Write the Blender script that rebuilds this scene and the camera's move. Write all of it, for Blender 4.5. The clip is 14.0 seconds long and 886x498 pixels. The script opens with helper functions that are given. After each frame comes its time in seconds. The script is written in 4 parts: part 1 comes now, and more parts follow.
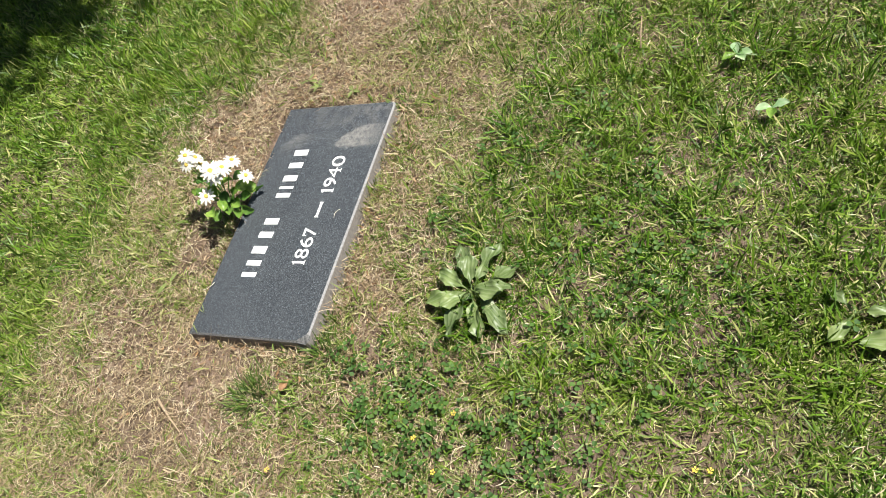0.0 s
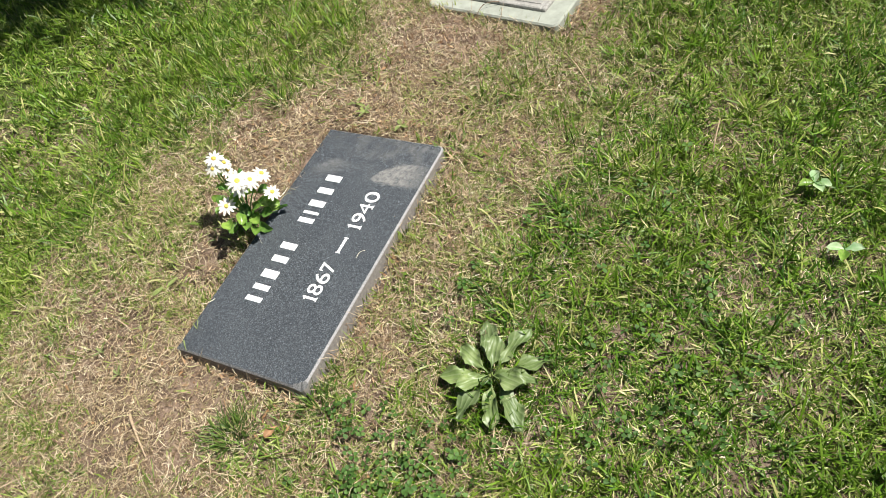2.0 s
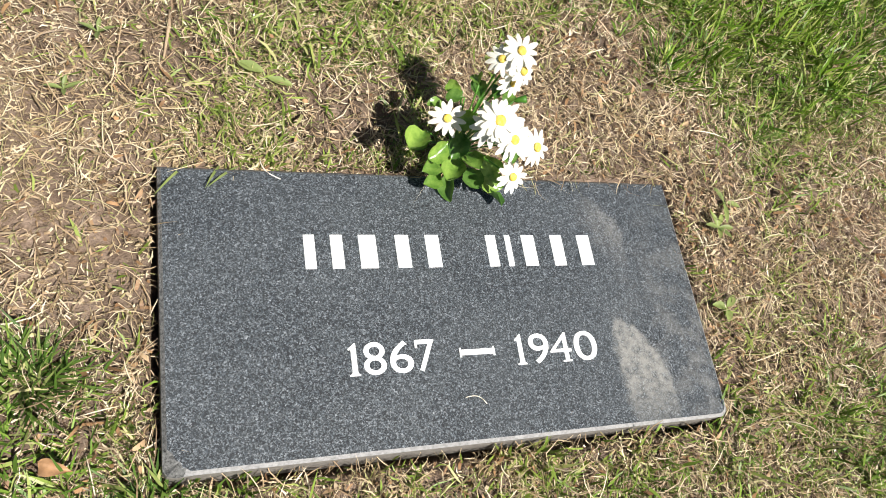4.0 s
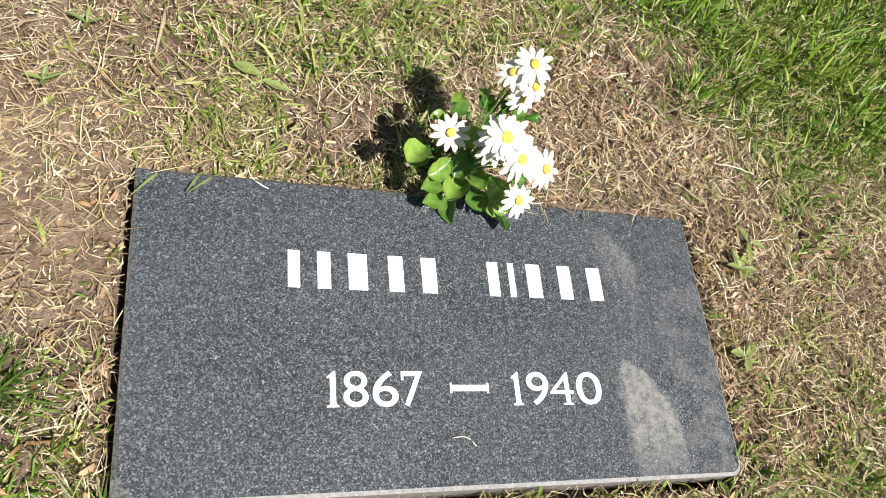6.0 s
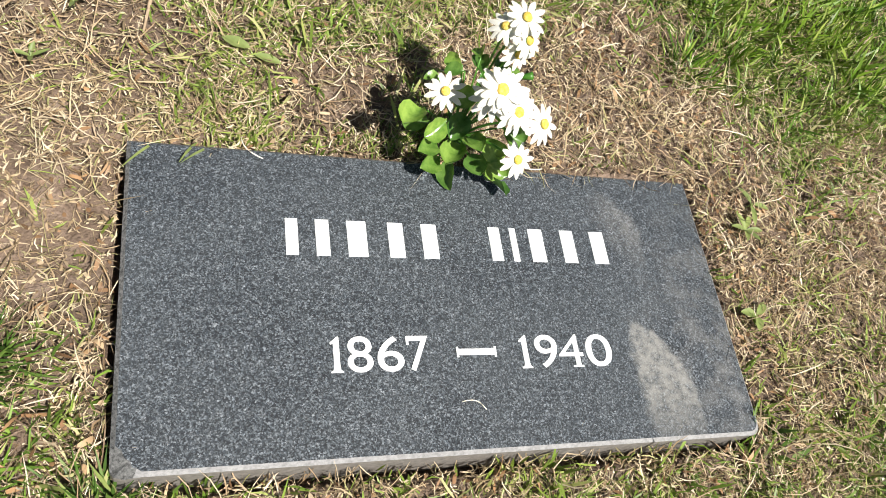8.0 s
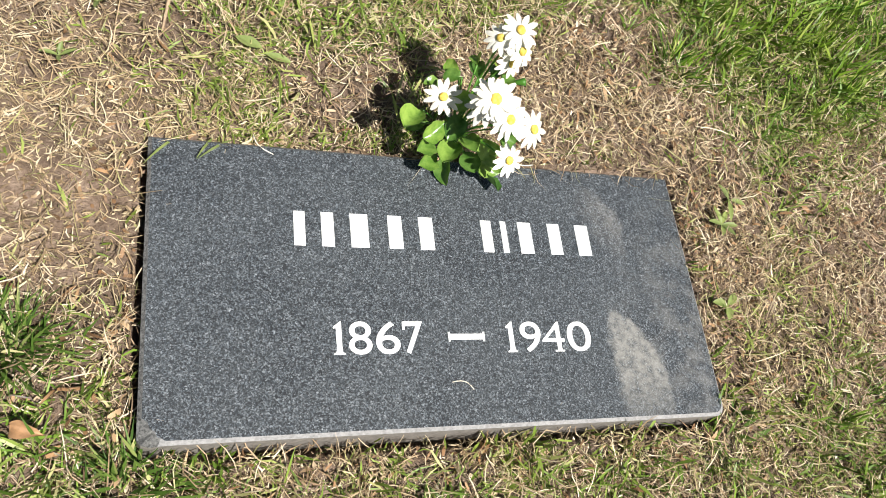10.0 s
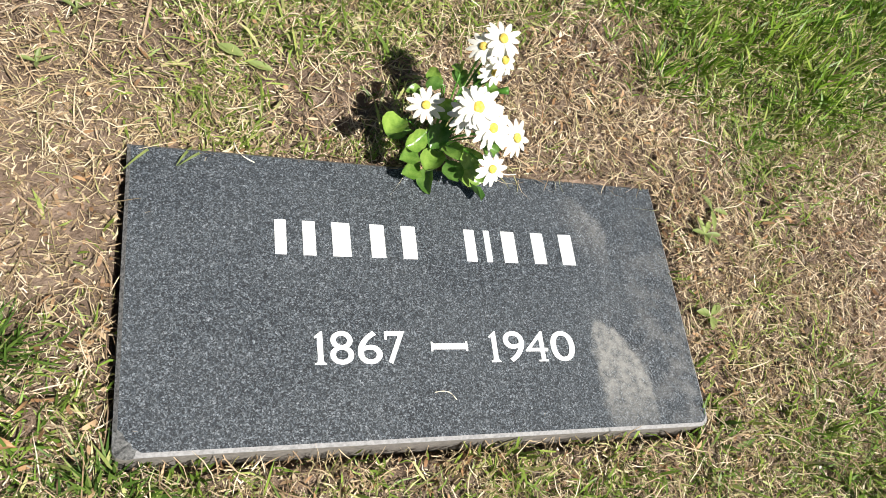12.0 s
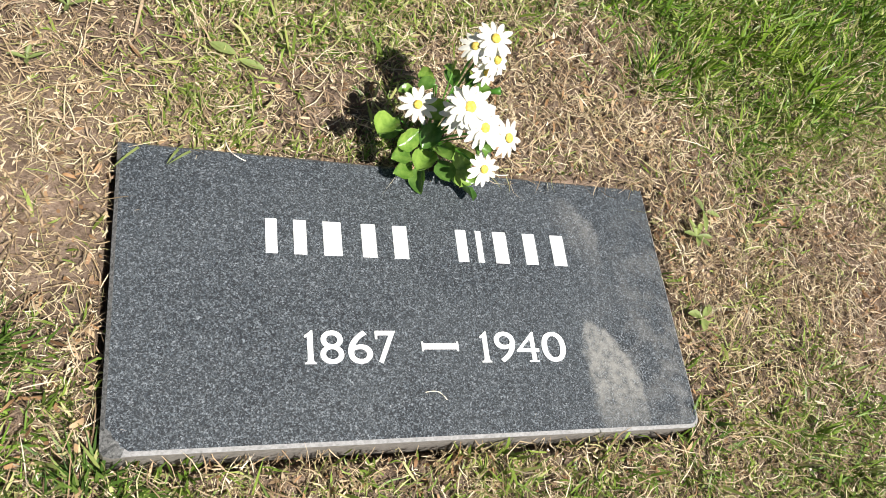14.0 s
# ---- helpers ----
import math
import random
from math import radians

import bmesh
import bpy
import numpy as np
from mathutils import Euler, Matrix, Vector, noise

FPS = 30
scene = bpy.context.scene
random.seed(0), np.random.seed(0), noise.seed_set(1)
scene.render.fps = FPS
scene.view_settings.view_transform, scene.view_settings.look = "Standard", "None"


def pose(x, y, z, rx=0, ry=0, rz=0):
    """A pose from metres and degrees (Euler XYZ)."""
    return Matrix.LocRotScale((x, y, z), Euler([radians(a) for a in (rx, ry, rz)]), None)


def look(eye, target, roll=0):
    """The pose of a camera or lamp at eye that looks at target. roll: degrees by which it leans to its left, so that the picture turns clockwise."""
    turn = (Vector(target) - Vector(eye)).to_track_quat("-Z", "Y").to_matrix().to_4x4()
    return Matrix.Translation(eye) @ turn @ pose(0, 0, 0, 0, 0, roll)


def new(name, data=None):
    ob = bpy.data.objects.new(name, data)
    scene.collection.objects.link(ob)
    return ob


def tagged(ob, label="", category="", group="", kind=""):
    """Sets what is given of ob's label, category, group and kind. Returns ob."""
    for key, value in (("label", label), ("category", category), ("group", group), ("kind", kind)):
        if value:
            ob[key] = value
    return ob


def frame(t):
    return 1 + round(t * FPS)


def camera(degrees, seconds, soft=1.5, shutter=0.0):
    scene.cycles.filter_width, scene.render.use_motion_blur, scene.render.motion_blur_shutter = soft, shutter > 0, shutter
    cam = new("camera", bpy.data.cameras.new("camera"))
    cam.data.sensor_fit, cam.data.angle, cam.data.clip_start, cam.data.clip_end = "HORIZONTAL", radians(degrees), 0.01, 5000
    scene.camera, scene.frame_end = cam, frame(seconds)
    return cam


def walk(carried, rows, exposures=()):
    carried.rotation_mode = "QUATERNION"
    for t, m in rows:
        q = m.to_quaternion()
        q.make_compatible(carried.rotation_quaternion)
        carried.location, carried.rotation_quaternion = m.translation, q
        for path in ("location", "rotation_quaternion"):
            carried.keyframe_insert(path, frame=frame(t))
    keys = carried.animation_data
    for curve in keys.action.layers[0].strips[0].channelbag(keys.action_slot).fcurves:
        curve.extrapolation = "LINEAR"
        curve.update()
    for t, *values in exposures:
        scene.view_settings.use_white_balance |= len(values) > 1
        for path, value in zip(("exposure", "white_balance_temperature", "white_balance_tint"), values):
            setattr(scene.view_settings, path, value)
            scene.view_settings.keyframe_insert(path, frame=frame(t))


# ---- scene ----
cam = camera(60.4, 14.0, soft=0.9)

PATH = [
    (0, (-0.768, -1.024, 1.091), (0.176, -0.127, -0.428), -34.8),
    (0.5, (-0.885, -1.045, 1.092), (0.181, -0.238, -0.396), -31.5),
    (1, (-0.93, -1.035, 1.108), (0.15, -0.278, -0.396), -27.6),
    (1.5, (-0.834, -0.966, 1.096), (0.264, -0.234, -0.407), -23.7),
    (2, (-0.674, -0.886, 1.097), (0.319, -0.031, -0.414), -20.6),
    (2.5, (-0.553, -0.693, 1.041), (0.335, 0.145, -0.543), -9.8),
    (3, (-0.451, -0.458, 0.943), (0.345, 0.348, -0.705), 11.8),
    (3.2, (-0.413, -0.385, 0.881), (0.334, 0.392, -0.804), 20.3),
    (3.5, (-0.382, -0.285, 0.775), (0.373, 0.444, -0.927), 35.2),
    (3.7, (-0.352, -0.253, 0.728), (0.416, 0.458, -0.976), 40.1),
    (5.8, (-0.285, -0.223, 0.661), (0.44, 0.57, -1.026), 41.4),
    (6, (-0.284, -0.225, 0.657), (0.423, 0.577, -1.033), 40.5),
    (6.5, (-0.274, -0.257, 0.612), (0.415, 0.608, -1.055), 36.4),
    (7, (-0.264, -0.281, 0.591), (0.434, 0.611, -1.057), 34.6),
    (7.5, (-0.268, -0.284, 0.594), (0.439, 0.6, -1.055), 34.8),
    (7.7, (-0.272, -0.276, 0.602), (0.436, 0.604, -1.049), 35.5),
    (9.8, (-0.3, -0.269, 0.686), (0.409, 0.494, -1.021), 40.1),
    (10, (-0.298, -0.271, 0.686), (0.416, 0.499, -1.016), 40.4),
    (10.5, (-0.292, -0.274, 0.686), (0.435, 0.5, -1.009), 40.4),
    (11, (-0.292, -0.274, 0.684), (0.448, 0.511, -1.0), 40.3),
    (11.5, (-0.292, -0.278, 0.683), (0.451, 0.521, -0.993), 40.3),
    (12, (-0.292, -0.273, 0.681), (0.453, 0.524, -0.995), 40.6),
    (12.5, (-0.291, -0.273, 0.679), (0.457, 0.527, -0.994), 40.8),
    (13, (-0.29, -0.275, 0.676), (0.46, 0.532, -0.993), 41.0),
    (13.5, (-0.288, -0.274, 0.679), (0.463, 0.527, -0.993), 41.2),
    (14, (-0.288, -0.276, 0.68), (0.469, 0.527, -0.988), 41.1),
]
walk(cam, [(t, look(eye, target, roll)) for t, eye, target, roll in PATH])

# ---- light ----
SUN_TO = Vector((0.22, -0.57, 1.0)).normalized()
world = bpy.data.worlds.new("world")
scene.world = world
world.use_nodes = True
wn = world.node_tree
sky = wn.nodes.new("ShaderNodeTexSky")
sky.sky_type, sky.sun_disc = "NISHITA", False
sky.sun_elevation = math.asin(SUN_TO.z)
sky.sun_rotation = math.atan2(SUN_TO.x, SUN_TO.y)
wn.links.new(sky.outputs[0], wn.nodes["Background"].inputs[0])
wn.nodes["Background"].inputs[1].default_value = 0.031
scene.view_settings.exposure = 0.58
sun = new("sun", bpy.data.lights.new("sun", "SUN"))
sun.data.energy, sun.data.angle, sun.data.color = 5.0, radians(0.55), (1.0, 0.965, 0.915)
sun.matrix_world = look(SUN_TO * 20, (0, 0, 0))


# ---- materials ----
class Mat:
    """A small helper to wire a node material."""

    def __init__(self, name, rough=0.7, metal=0.0, spec=0.5):
        self.m = bpy.data.materials.new(name)
        self.m.use_nodes = True
        self.t = self.m.node_tree
        self.b = self.t.nodes["Principled BSDF"]
        self.b.inputs["Roughness"].default_value = rough
        self.b.inputs["Metallic"].default_value = metal
        self.b.inputs["Specular IOR Level"].default_value = spec

    def node(self, kind, **kw):
        n = self.t.nodes.new(kind)
        for key, v in kw.items():
            n.inputs[key.replace("_", " ")].default_value = v
        return n

    def link(self, a, b):
        self.t.links.new(a, b)

    def coords(self):
        return self.t.nodes.new("ShaderNodeTexCoord").outputs["Object"]

    def noise(self, scale, detail=3.0, rough=0.55, vec=None):
        n = self.node("ShaderNodeTexNoise", Scale=scale, Detail=detail, Roughness=rough)
        self.link(vec or self.coords(), n.inputs["Vector"])
        return n.outputs["Fac"]

    def voronoi(self, scale, out="Distance", rand=1.0):
        n = self.node("ShaderNodeTexVoronoi", Scale=scale, Randomness=rand)
        self.link(self.coords(), n.inputs["Vector"])
        return n.outputs[out]

    def ramp(self, fac, stops, smooth=False):
        n = self.t.nodes.new("ShaderNodeValToRGB")
        e = n.color_ramp.elements
        while len(e) < len(stops):
            e.new(0.5)
        for el, (p, c) in zip(e, stops):
            el.position = p
            el.color = (*c, 1) if len(c) == 3 else (c[0], c[0], c[0], 1)
        if smooth:
            n.color_ramp.interpolation = "EASE"
        self.link(fac, n.inputs[0])
        return n.outputs[0]

    def mix(self, fac, a, b, mode="MIX"):
        n = self.t.nodes.new("ShaderNodeMix")
        n.data_type, n.blend_type = "RGBA", mode
        for sock, v in ((n.inputs[0], fac), (n.inputs[6], a), (n.inputs[7], b)):
            if isinstance(v, (int, float)):
                sock.default_value = v
            elif isinstance(v, tuple):
                sock.default_value = (*v, 1)
            else:
                self.link(v, sock)
        return n.outputs[2]

    def math(self, op, a, b):
        n = self.t.nodes.new("ShaderNodeMath")
        n.operation = op
        for sock, v in ((n.inputs[0], a), (n.inputs[1], b)):
            if isinstance(v, (int, float)):
                sock.default_value = v
            else:
                self.link(v, sock)
        return n.outputs[0]

    def color(self, c):
        if isinstance(c, tuple):
            self.b.inputs["Base Color"].default_value = (*c, 1)
        else:
            self.link(c, self.b.inputs["Base Color"])
        return self

    def rough(self, r):
        self.link(r, self.b.inputs["Roughness"])
        return self

    def bump(self, height, strength=0.3, dist=0.002):
        n = self.node("ShaderNodeBump", Strength=strength, Distance=dist)
        self.link(height, n.inputs["Height"])
        self.link(n.outputs[0], self.b.inputs["Normal"])
        return self

    def island(self):
        return self.t.nodes.new("ShaderNodeNewGeometry").outputs["Random Per Island"]

    def obrandom(self):
        return self.t.nodes.new("ShaderNodeObjectInfo").outputs["Random"]

    def glow_through(self, amount, tint):
        """Thin leaves let part of the light pass through."""
        tr = self.node("ShaderNodeBsdfTranslucent")
        if isinstance(tint, tuple):
            tr.inputs[0].default_value = (*tint, 1)
        else:
            self.link(tint, tr.inputs[0])
        mixer = self.t.nodes.new("ShaderNodeMixShader")
        mixer.inputs[0].default_value = amount
        self.link(self.b.outputs[0], mixer.inputs[1])
        self.link(tr.outputs[0], mixer.inputs[2])
        self.link(mixer.outputs[0], self.t.nodes["Material Output"].inputs[0])
        return self


def blades_material(name, stops, patch, rough=0.52, through_light=0.3):
    """Blades differ one from the next; broad and small patches lean to another tone."""
    m = Mat(name, rough=rough, spec=0.35)
    c = m.ramp(m.island(), stops)
    broad = m.ramp(m.noise(3.5, 3.0), [(0.4, (0.0,)), (0.62, (0.6,))])
    small = m.ramp(m.noise(17.0, 2.0), [(0.45, (0.0,)), (0.65, (0.5,))])
    c = m.mix(broad, c, m.mix(0.65, c, patch[0]))
    c = m.mix(small, c, m.mix(0.65, c, patch[1]))
    # the lawn is drier and yellower towards the markers
    place_at = m.t.nodes.new("ShaderNodeSeparateXYZ")
    m.link(m.coords(), place_at.inputs[0])
    drier = m.node("ShaderNodeMapRange", From_Min=-0.5, From_Max=0.15, To_Min=0.0, To_Max=0.26)
    m.link(place_at.outputs["Y"], drier.inputs["Value"])
    c = m.mix(drier.outputs[0], c, m.mix(0.45, c, patch[2]))
    m.color(c)
    m.glow_through(through_light, c)
    return m.m


GRASS = blades_material("grass_blade", [(0.0, (0.035, 0.085, 0.008)), (0.22, (0.075, 0.165, 0.014)), (0.46, (0.145, 0.265, 0.026)),
                                         (0.66, (0.22, 0.33, 0.05)), (0.82, (0.38, 0.43, 0.13)), (1.0, (0.68, 0.6, 0.33))],
                        ((0.28, 0.32, 0.06), (0.06, 0.145, 0.015), (0.42, 0.42, 0.13)), rough=0.45, through_light=0.14)
LUSH = blades_material("lush_grass_blade", [(0.0, (0.018, 0.062, 0.004)), (0.25, (0.05, 0.14, 0.006)), (0.5, (0.1, 0.225, 0.012)),
                                             (0.76, (0.185, 0.32, 0.024)), (0.92, (0.34, 0.41, 0.09)), (1.0, (0.58, 0.53, 0.22))],
                       ((0.2, 0.29, 0.02), (0.03, 0.1, 0.006), (0.22, 0.29, 0.04)), rough=0.45, through_light=0.18)
STRAW = blades_material("dry_grass", [(0.0, (0.035, 0.02, 0.012)), (0.16, (0.14, 0.085, 0.048)), (0.36, (0.37, 0.25, 0.15)),
                                       (0.62, (0.64, 0.5, 0.33)), (0.86, (0.84, 0.75, 0.56)), (0.93, (0.36, 0.38, 0.14)), (1.0, (0.24, 0.3, 0.09))],
                        ((0.56, 0.45, 0.24), (0.25, 0.155, 0.09), (0.5, 0.38, 0.24)), rough=0.42, through_light=0.06)
FLAKE = blades_material("dead_leaf_flake", [(0.0, (0.05, 0.026, 0.014)), (0.3, (0.22, 0.115, 0.055)), (0.6, (0.46, 0.27, 0.13)), (0.85, (0.66, 0.48, 0.29)), (1.0, (0.8, 0.68, 0.48))],
                        ((0.4, 0.24, 0.12), (0.16, 0.085, 0.045), (0.42, 0.28, 0.16)), rough=0.5, through_light=0.08)
CLOVER = blades_material("clover_leaf", [(0.0, (0.035, 0.085, 0.014)), (0.5, (0.065, 0.145, 0.024)), (1.0, (0.13, 0.23, 0.045))],
                         ((0.1, 0.2, 0.04), (0.05, 0.13, 0.03), (0.1, 0.17, 0.03)), rough=0.6, through_light=0.2)
COARSE = blades_material("coarse_grass", [(0.0, (0.035, 0.08, 0.01)), (0.4, (0.08, 0.155, 0.022)), (0.8, (0.17, 0.25, 0.05)), (1.0, (0.45, 0.44, 0.18))],
                         ((0.1, 0.18, 0.03), (0.04, 0.1, 0.012), (0.1, 0.17, 0.03)), through_light=0.15)


def soil_material():
    m = Mat("soil", rough=0.95, spec=0.15)
    a = m.ramp(m.noise(38, 6, 0.7), [(0.25, (0.075, 0.052, 0.036)), (0.5, (0.265, 0.19, 0.138)), (0.75, (0.48, 0.365, 0.28))])
    b = m.ramp(m.noise(5, 3), [(0.35, (0.7,)), (0.7, (1.1,))])
    c = m.mix(1.0, a, b, "MULTIPLY")
    far = m.ramp(m.noise(1.3, 5, 0.6), [(0.3, (0.055, 0.085, 0.02)), (0.7, (0.125, 0.135, 0.045))])
    pos = m.t.nodes.new("ShaderNodeVectorMath")
    pos.operation = "LENGTH"
    m.link(m.coords(), pos.inputs[0])
    away = m.ramp(m.math("MULTIPLY", pos.outputs["Value"], 0.1), [(0.088, (0.0,)), (0.135, (1.0,))])
    m.color(m.mix(away, c, far))
    m.bump(m.noise(120, 5, 0.7), 1.0, 0.01)
    return m.m


def granite_material(name):
    """Dark grey granite of fine light and black crystals, with pale dust stains that dried on it."""
    m = Mat(name, spec=0.45)
    cells = m.t.nodes.new("ShaderNodeSeparateColor")
    m.link(m.voronoi(880, "Color"), cells.inputs[0])
    grain = m.ramp(cells.outputs[0], [(0.0, (0.007, 0.009, 0.012)), (0.3, (0.022, 0.027, 0.033)), (0.6, (0.068, 0.078, 0.087)), (0.9, (0.125, 0.138, 0.148)), (1.0, (0.18, 0.19, 0.198))])
    coarse = m.ramp(m.noise(430, 4, 0.75), [(0.38, (0.2,)), (0.62, (2.0,))])
    clots = m.ramp(m.noise(150, 3, 0.6), [(0.36, (0.62,)), (0.66, (1.35,))])
    c = m.mix(1.0, m.mix(1.0, grain, coarse, "MULTIPLY"), clots, "MULTIPLY")
    dust = m.ramp(m.noise(8, 5, 0.65), [(0.4, (0.03,)), (0.75, (0.2,))])
    wob = m.node("ShaderNodeTexNoise", Scale=70.0, Detail=5.0)
    base = m.coords()
    m.link(base, wob.inputs["Vector"])
    shift = m.t.nodes.new("ShaderNodeVectorMath")
    shift.operation = "MULTIPLY_ADD"
    m.link(wob.outputs["Color"], shift.inputs[0])
    shift.inputs[1].default_value, shift.inputs[2].default_value = (0.02, 0.02, 0.0), (-0.01, -0.01, 0.0)
    warp = m.t.nodes.new("ShaderNodeVectorMath")
    warp.operation = "ADD"
    m.link(base, warp.inputs[0])
    m.link(shift.outputs[0], warp.inputs[1])

    def disc(cx, cy, r, soft):
        flat = m.t.nodes.new("ShaderNodeVectorMath")
        flat.operation = "MULTIPLY"
        flat.inputs[1].default_value = (1, 1, 0)
        m.link(warp.outputs[0], flat.inputs[0])
        d = m.t.nodes.new("ShaderNodeVectorMath")
        d.operation = "DISTANCE"
        d.inputs[1].default_value = (cx, cy, 0)
        m.link(flat.outputs[0], d.inputs[0])
        rng = m.node("ShaderNodeMapRange")
        rng.inputs["From Min"].default_value, rng.inputs["From Max"].default_value = r, r - soft
        m.link(d.outputs["Value"], rng.inputs["Value"])
        return rng.outputs[0]

    mottle = m.ramp(m.noise(95, 6, 0.8), [(0.36, (0.1,)), (0.58, (1.0,))])
    # a leaf-shaped pale stain by the end of the date, a fainter one beside the name, a dusty end of the slab
    leaf = m.math("MULTIPLY", m.math("MULTIPLY", disc(0.137, -0.118, 0.105, 0.005), disc(0.67, -0.09, 0.5, 0.008)), m.math("MULTIPLY", mottle, disc(0.205, -0.07, 0.095, 0.06)))
    faint = m.math("MULTIPLY", m.math("MULTIPLY", disc(0.150, 0.062, 0.074, 0.006), disc(0.235, 0.105, 0.078, 0.05)), mottle)
    end = m.math("MULTIPLY", disc(0.38, -0.05, 0.21, 0.13), m.ramp(m.noise(34, 6, 0.75), [(0.45, (0.0,)), (0.62, (1.0,))]))
    c = m.mix(dust, c, (0.15, 0.165, 0.172))
    c = m.mix(m.math("MULTIPLY", end, 0.42), c, (0.3, 0.29, 0.27))
    c = m.mix(m.math("MULTIPLY", faint, 0.45), c, (0.31, 0.3, 0.28))
    c = m.mix(m.math("MULTIPLY", leaf, 0.72), c, (0.33, 0.32, 0.29))
    m.color(c)
    m.rough(m.ramp(m.noise(300, 2), [(0.3, (0.36,)), (0.7, (0.55,))]))
    m.bump(m.noise(900, 1), 0.05, 0.0004)
    return m.m


def plain(name, rgb, rough=0.6, vary=0.25, scale=60.0, bump=0.2, spec=0.4):
    m = Mat(name, rough=rough, spec=spec)
    lo = tuple(v * (1 - vary) for v in rgb)
    hi = tuple(min(1.0, v * (1 + vary)) for v in rgb)
    m.color(m.ramp(m.noise(scale, 5, 0.65), [(0.3, lo), (0.7, hi)]))
    m.bump(m.noise(scale * 4, 4), bump, 0.001)
    return m.m


SOIL = soil_material()
GRANITE = granite_material("dark_granite")
SAWN = plain("sawn_granite", (0.25, 0.23, 0.205), 0.75, 0.3, 140)
# the chipped corner, and the bevels coloured darker as if in shade
SHADED_WORN = plain("shaded_worn_edge", (0.15, 0.15, 0.145), 0.8, 0.8, 420, 1.0)
SUNLIT_EDGE = plain("sunlit_ground_edge", (0.29, 0.285, 0.28), 0.7, 0.3, 260)
WHITE_PAINT = plain("white_letter_paint", (0.88, 0.88, 0.85), 0.6, 0.05, 200, 0.1)
CONCRETE = plain("pale_concrete", (0.345, 0.365, 0.305), 0.85, 0.22, 22)
MARBLE = plain("weathered_marble", (0.335, 0.325, 0.30), 0.65, 0.45, 13)
FRAME_STONE = plain("gritty_marble_frame", (0.33, 0.32, 0.29), 0.85, 0.4, 150, 0.5)
LETTER_STONE = plain("weathered_letters", (0.27, 0.26, 0.235), 0.8, 0.4, 120, 0.4)
BARK = plain("bark", (0.16, 0.11, 0.075), 0.9, 0.4, 20, 0.6)
TWIG = plain("twig", (0.22, 0.15, 0.10), 0.85, 0.35, 90, 0.4)
BLEACHED = plain("bleached_straw", (0.8, 0.75, 0.62), 0.6, 0.12, 120, 0.2)
STICK = plain("pale_stalk", (0.42, 0.31, 0.2), 0.7, 0.3, 120, 0.3)
BROWN_LEAF = plain("dead_leaf", (0.38, 0.22, 0.11), 0.6, 0.35, 70, 0.3)
CHIP = plain("wood_chip", (0.40, 0.27, 0.17), 0.85, 0.35, 110, 0.3)


def leafy(name, lo, hi, rough, scale, translucent, spec=0.5, bump=0.25, spread=((0.75, 0.75, 0.75), (1.2, 1.15, 1.0)), veins=False):
    m = Mat(name, rough=rough, spec=spec)
    c = m.ramp(m.noise(scale, 4, 0.6), [(0.3, lo), (0.7, hi)])
    shade = m.ramp(m.obrandom(), [(0.0, spread[0]), (1.0, spread[1])])
    c = m.mix(1.0, c, shade, "MULTIPLY")
    height = m.noise(scale * 3, 3)
    if veins:
        # parallel veins from base to tip
        lines = m.node("ShaderNodeTexWave", Scale=42.0, Distortion=2.2, Detail=2.0, Detail_Scale=0.6)
        lines.bands_direction = "Y"
        m.link(m.coords(), lines.inputs["Vector"])
        c = m.mix(m.ramp(lines.outputs["Fac"], [(0.72, (0.0,)), (0.95, (0.3,))]), c, (0.36, 0.42, 0.22))
        height = lines.outputs["Fac"]
    m.color(c)
    m.bump(height, bump, 0.001)
    m.glow_through(translucent, c)
    return m.m


PLASTIC_LEAF = leafy("plastic_leaf", (0.055, 0.16, 0.02), (0.24, 0.4, 0.085), 0.24, 60, 0.28, spread=((0.5, 0.6, 0.6), (1.55, 1.35, 1.2)))
PETAL = leafy("fabric_petal", (0.67, 0.68, 0.69), (0.77, 0.775, 0.775), 0.65, 90, 0.2, 0.2)
YELLOW = leafy("yellow_disc", (0.78, 0.5, 0.05), (0.9, 0.76, 0.24), 0.7, 300, 0.05, 0.2, 0.8)
STEM = leafy("plastic_stem", (0.05, 0.17, 0.02), (0.10, 0.26, 0.03), 0.4, 60, 0.05)
WEED = leafy("weed_leaf", (0.11, 0.185, 0.055), (0.26, 0.34, 0.14), 0.42, 34, 0.18, bump=0.5, veins=True)
PALE_WEED = leafy("seedling_leaf", (0.2, 0.28, 0.08), (0.34, 0.4, 0.15), 0.5, 50, 0.25)
FADED_LEAF = leafy("faded_plastic_leaf", (0.2, 0.42, 0.15), (0.5, 0.62, 0.42), 0.35, 60, 0.2)
TREE_LEAF = leafy("tree_leaf", (0.03, 0.075, 0.018), (0.07, 0.13, 0.03), 0.5, 5, 0.2)


# ---- mesh helpers ----
def mesh_ob(name, verts, faces, material, parent=None, smooth=False):
    me = bpy.data.meshes.new(name)
    me.from_pydata(verts, [], faces)
    me.materials.append(material)
    if smooth:
        me.polygons.foreach_set("use_smooth", [True] * len(me.polygons))
    me.update()
    ob = new(name, me)
    ob.parent = parent
    return ob


def part(name, bm, material, parent, label="", smooth=False):
    me = bpy.data.meshes.new(name)
    bm.normal_update()
    bm.to_mesh(me)
    bm.free()
    me.materials.append(material)
    if smooth:
        me.polygons.foreach_set("use_smooth", [True] * len(me.polygons))
    ob = new(name, me)
    ob.parent = parent
    if label:
        tagged(ob, label)
    return ob


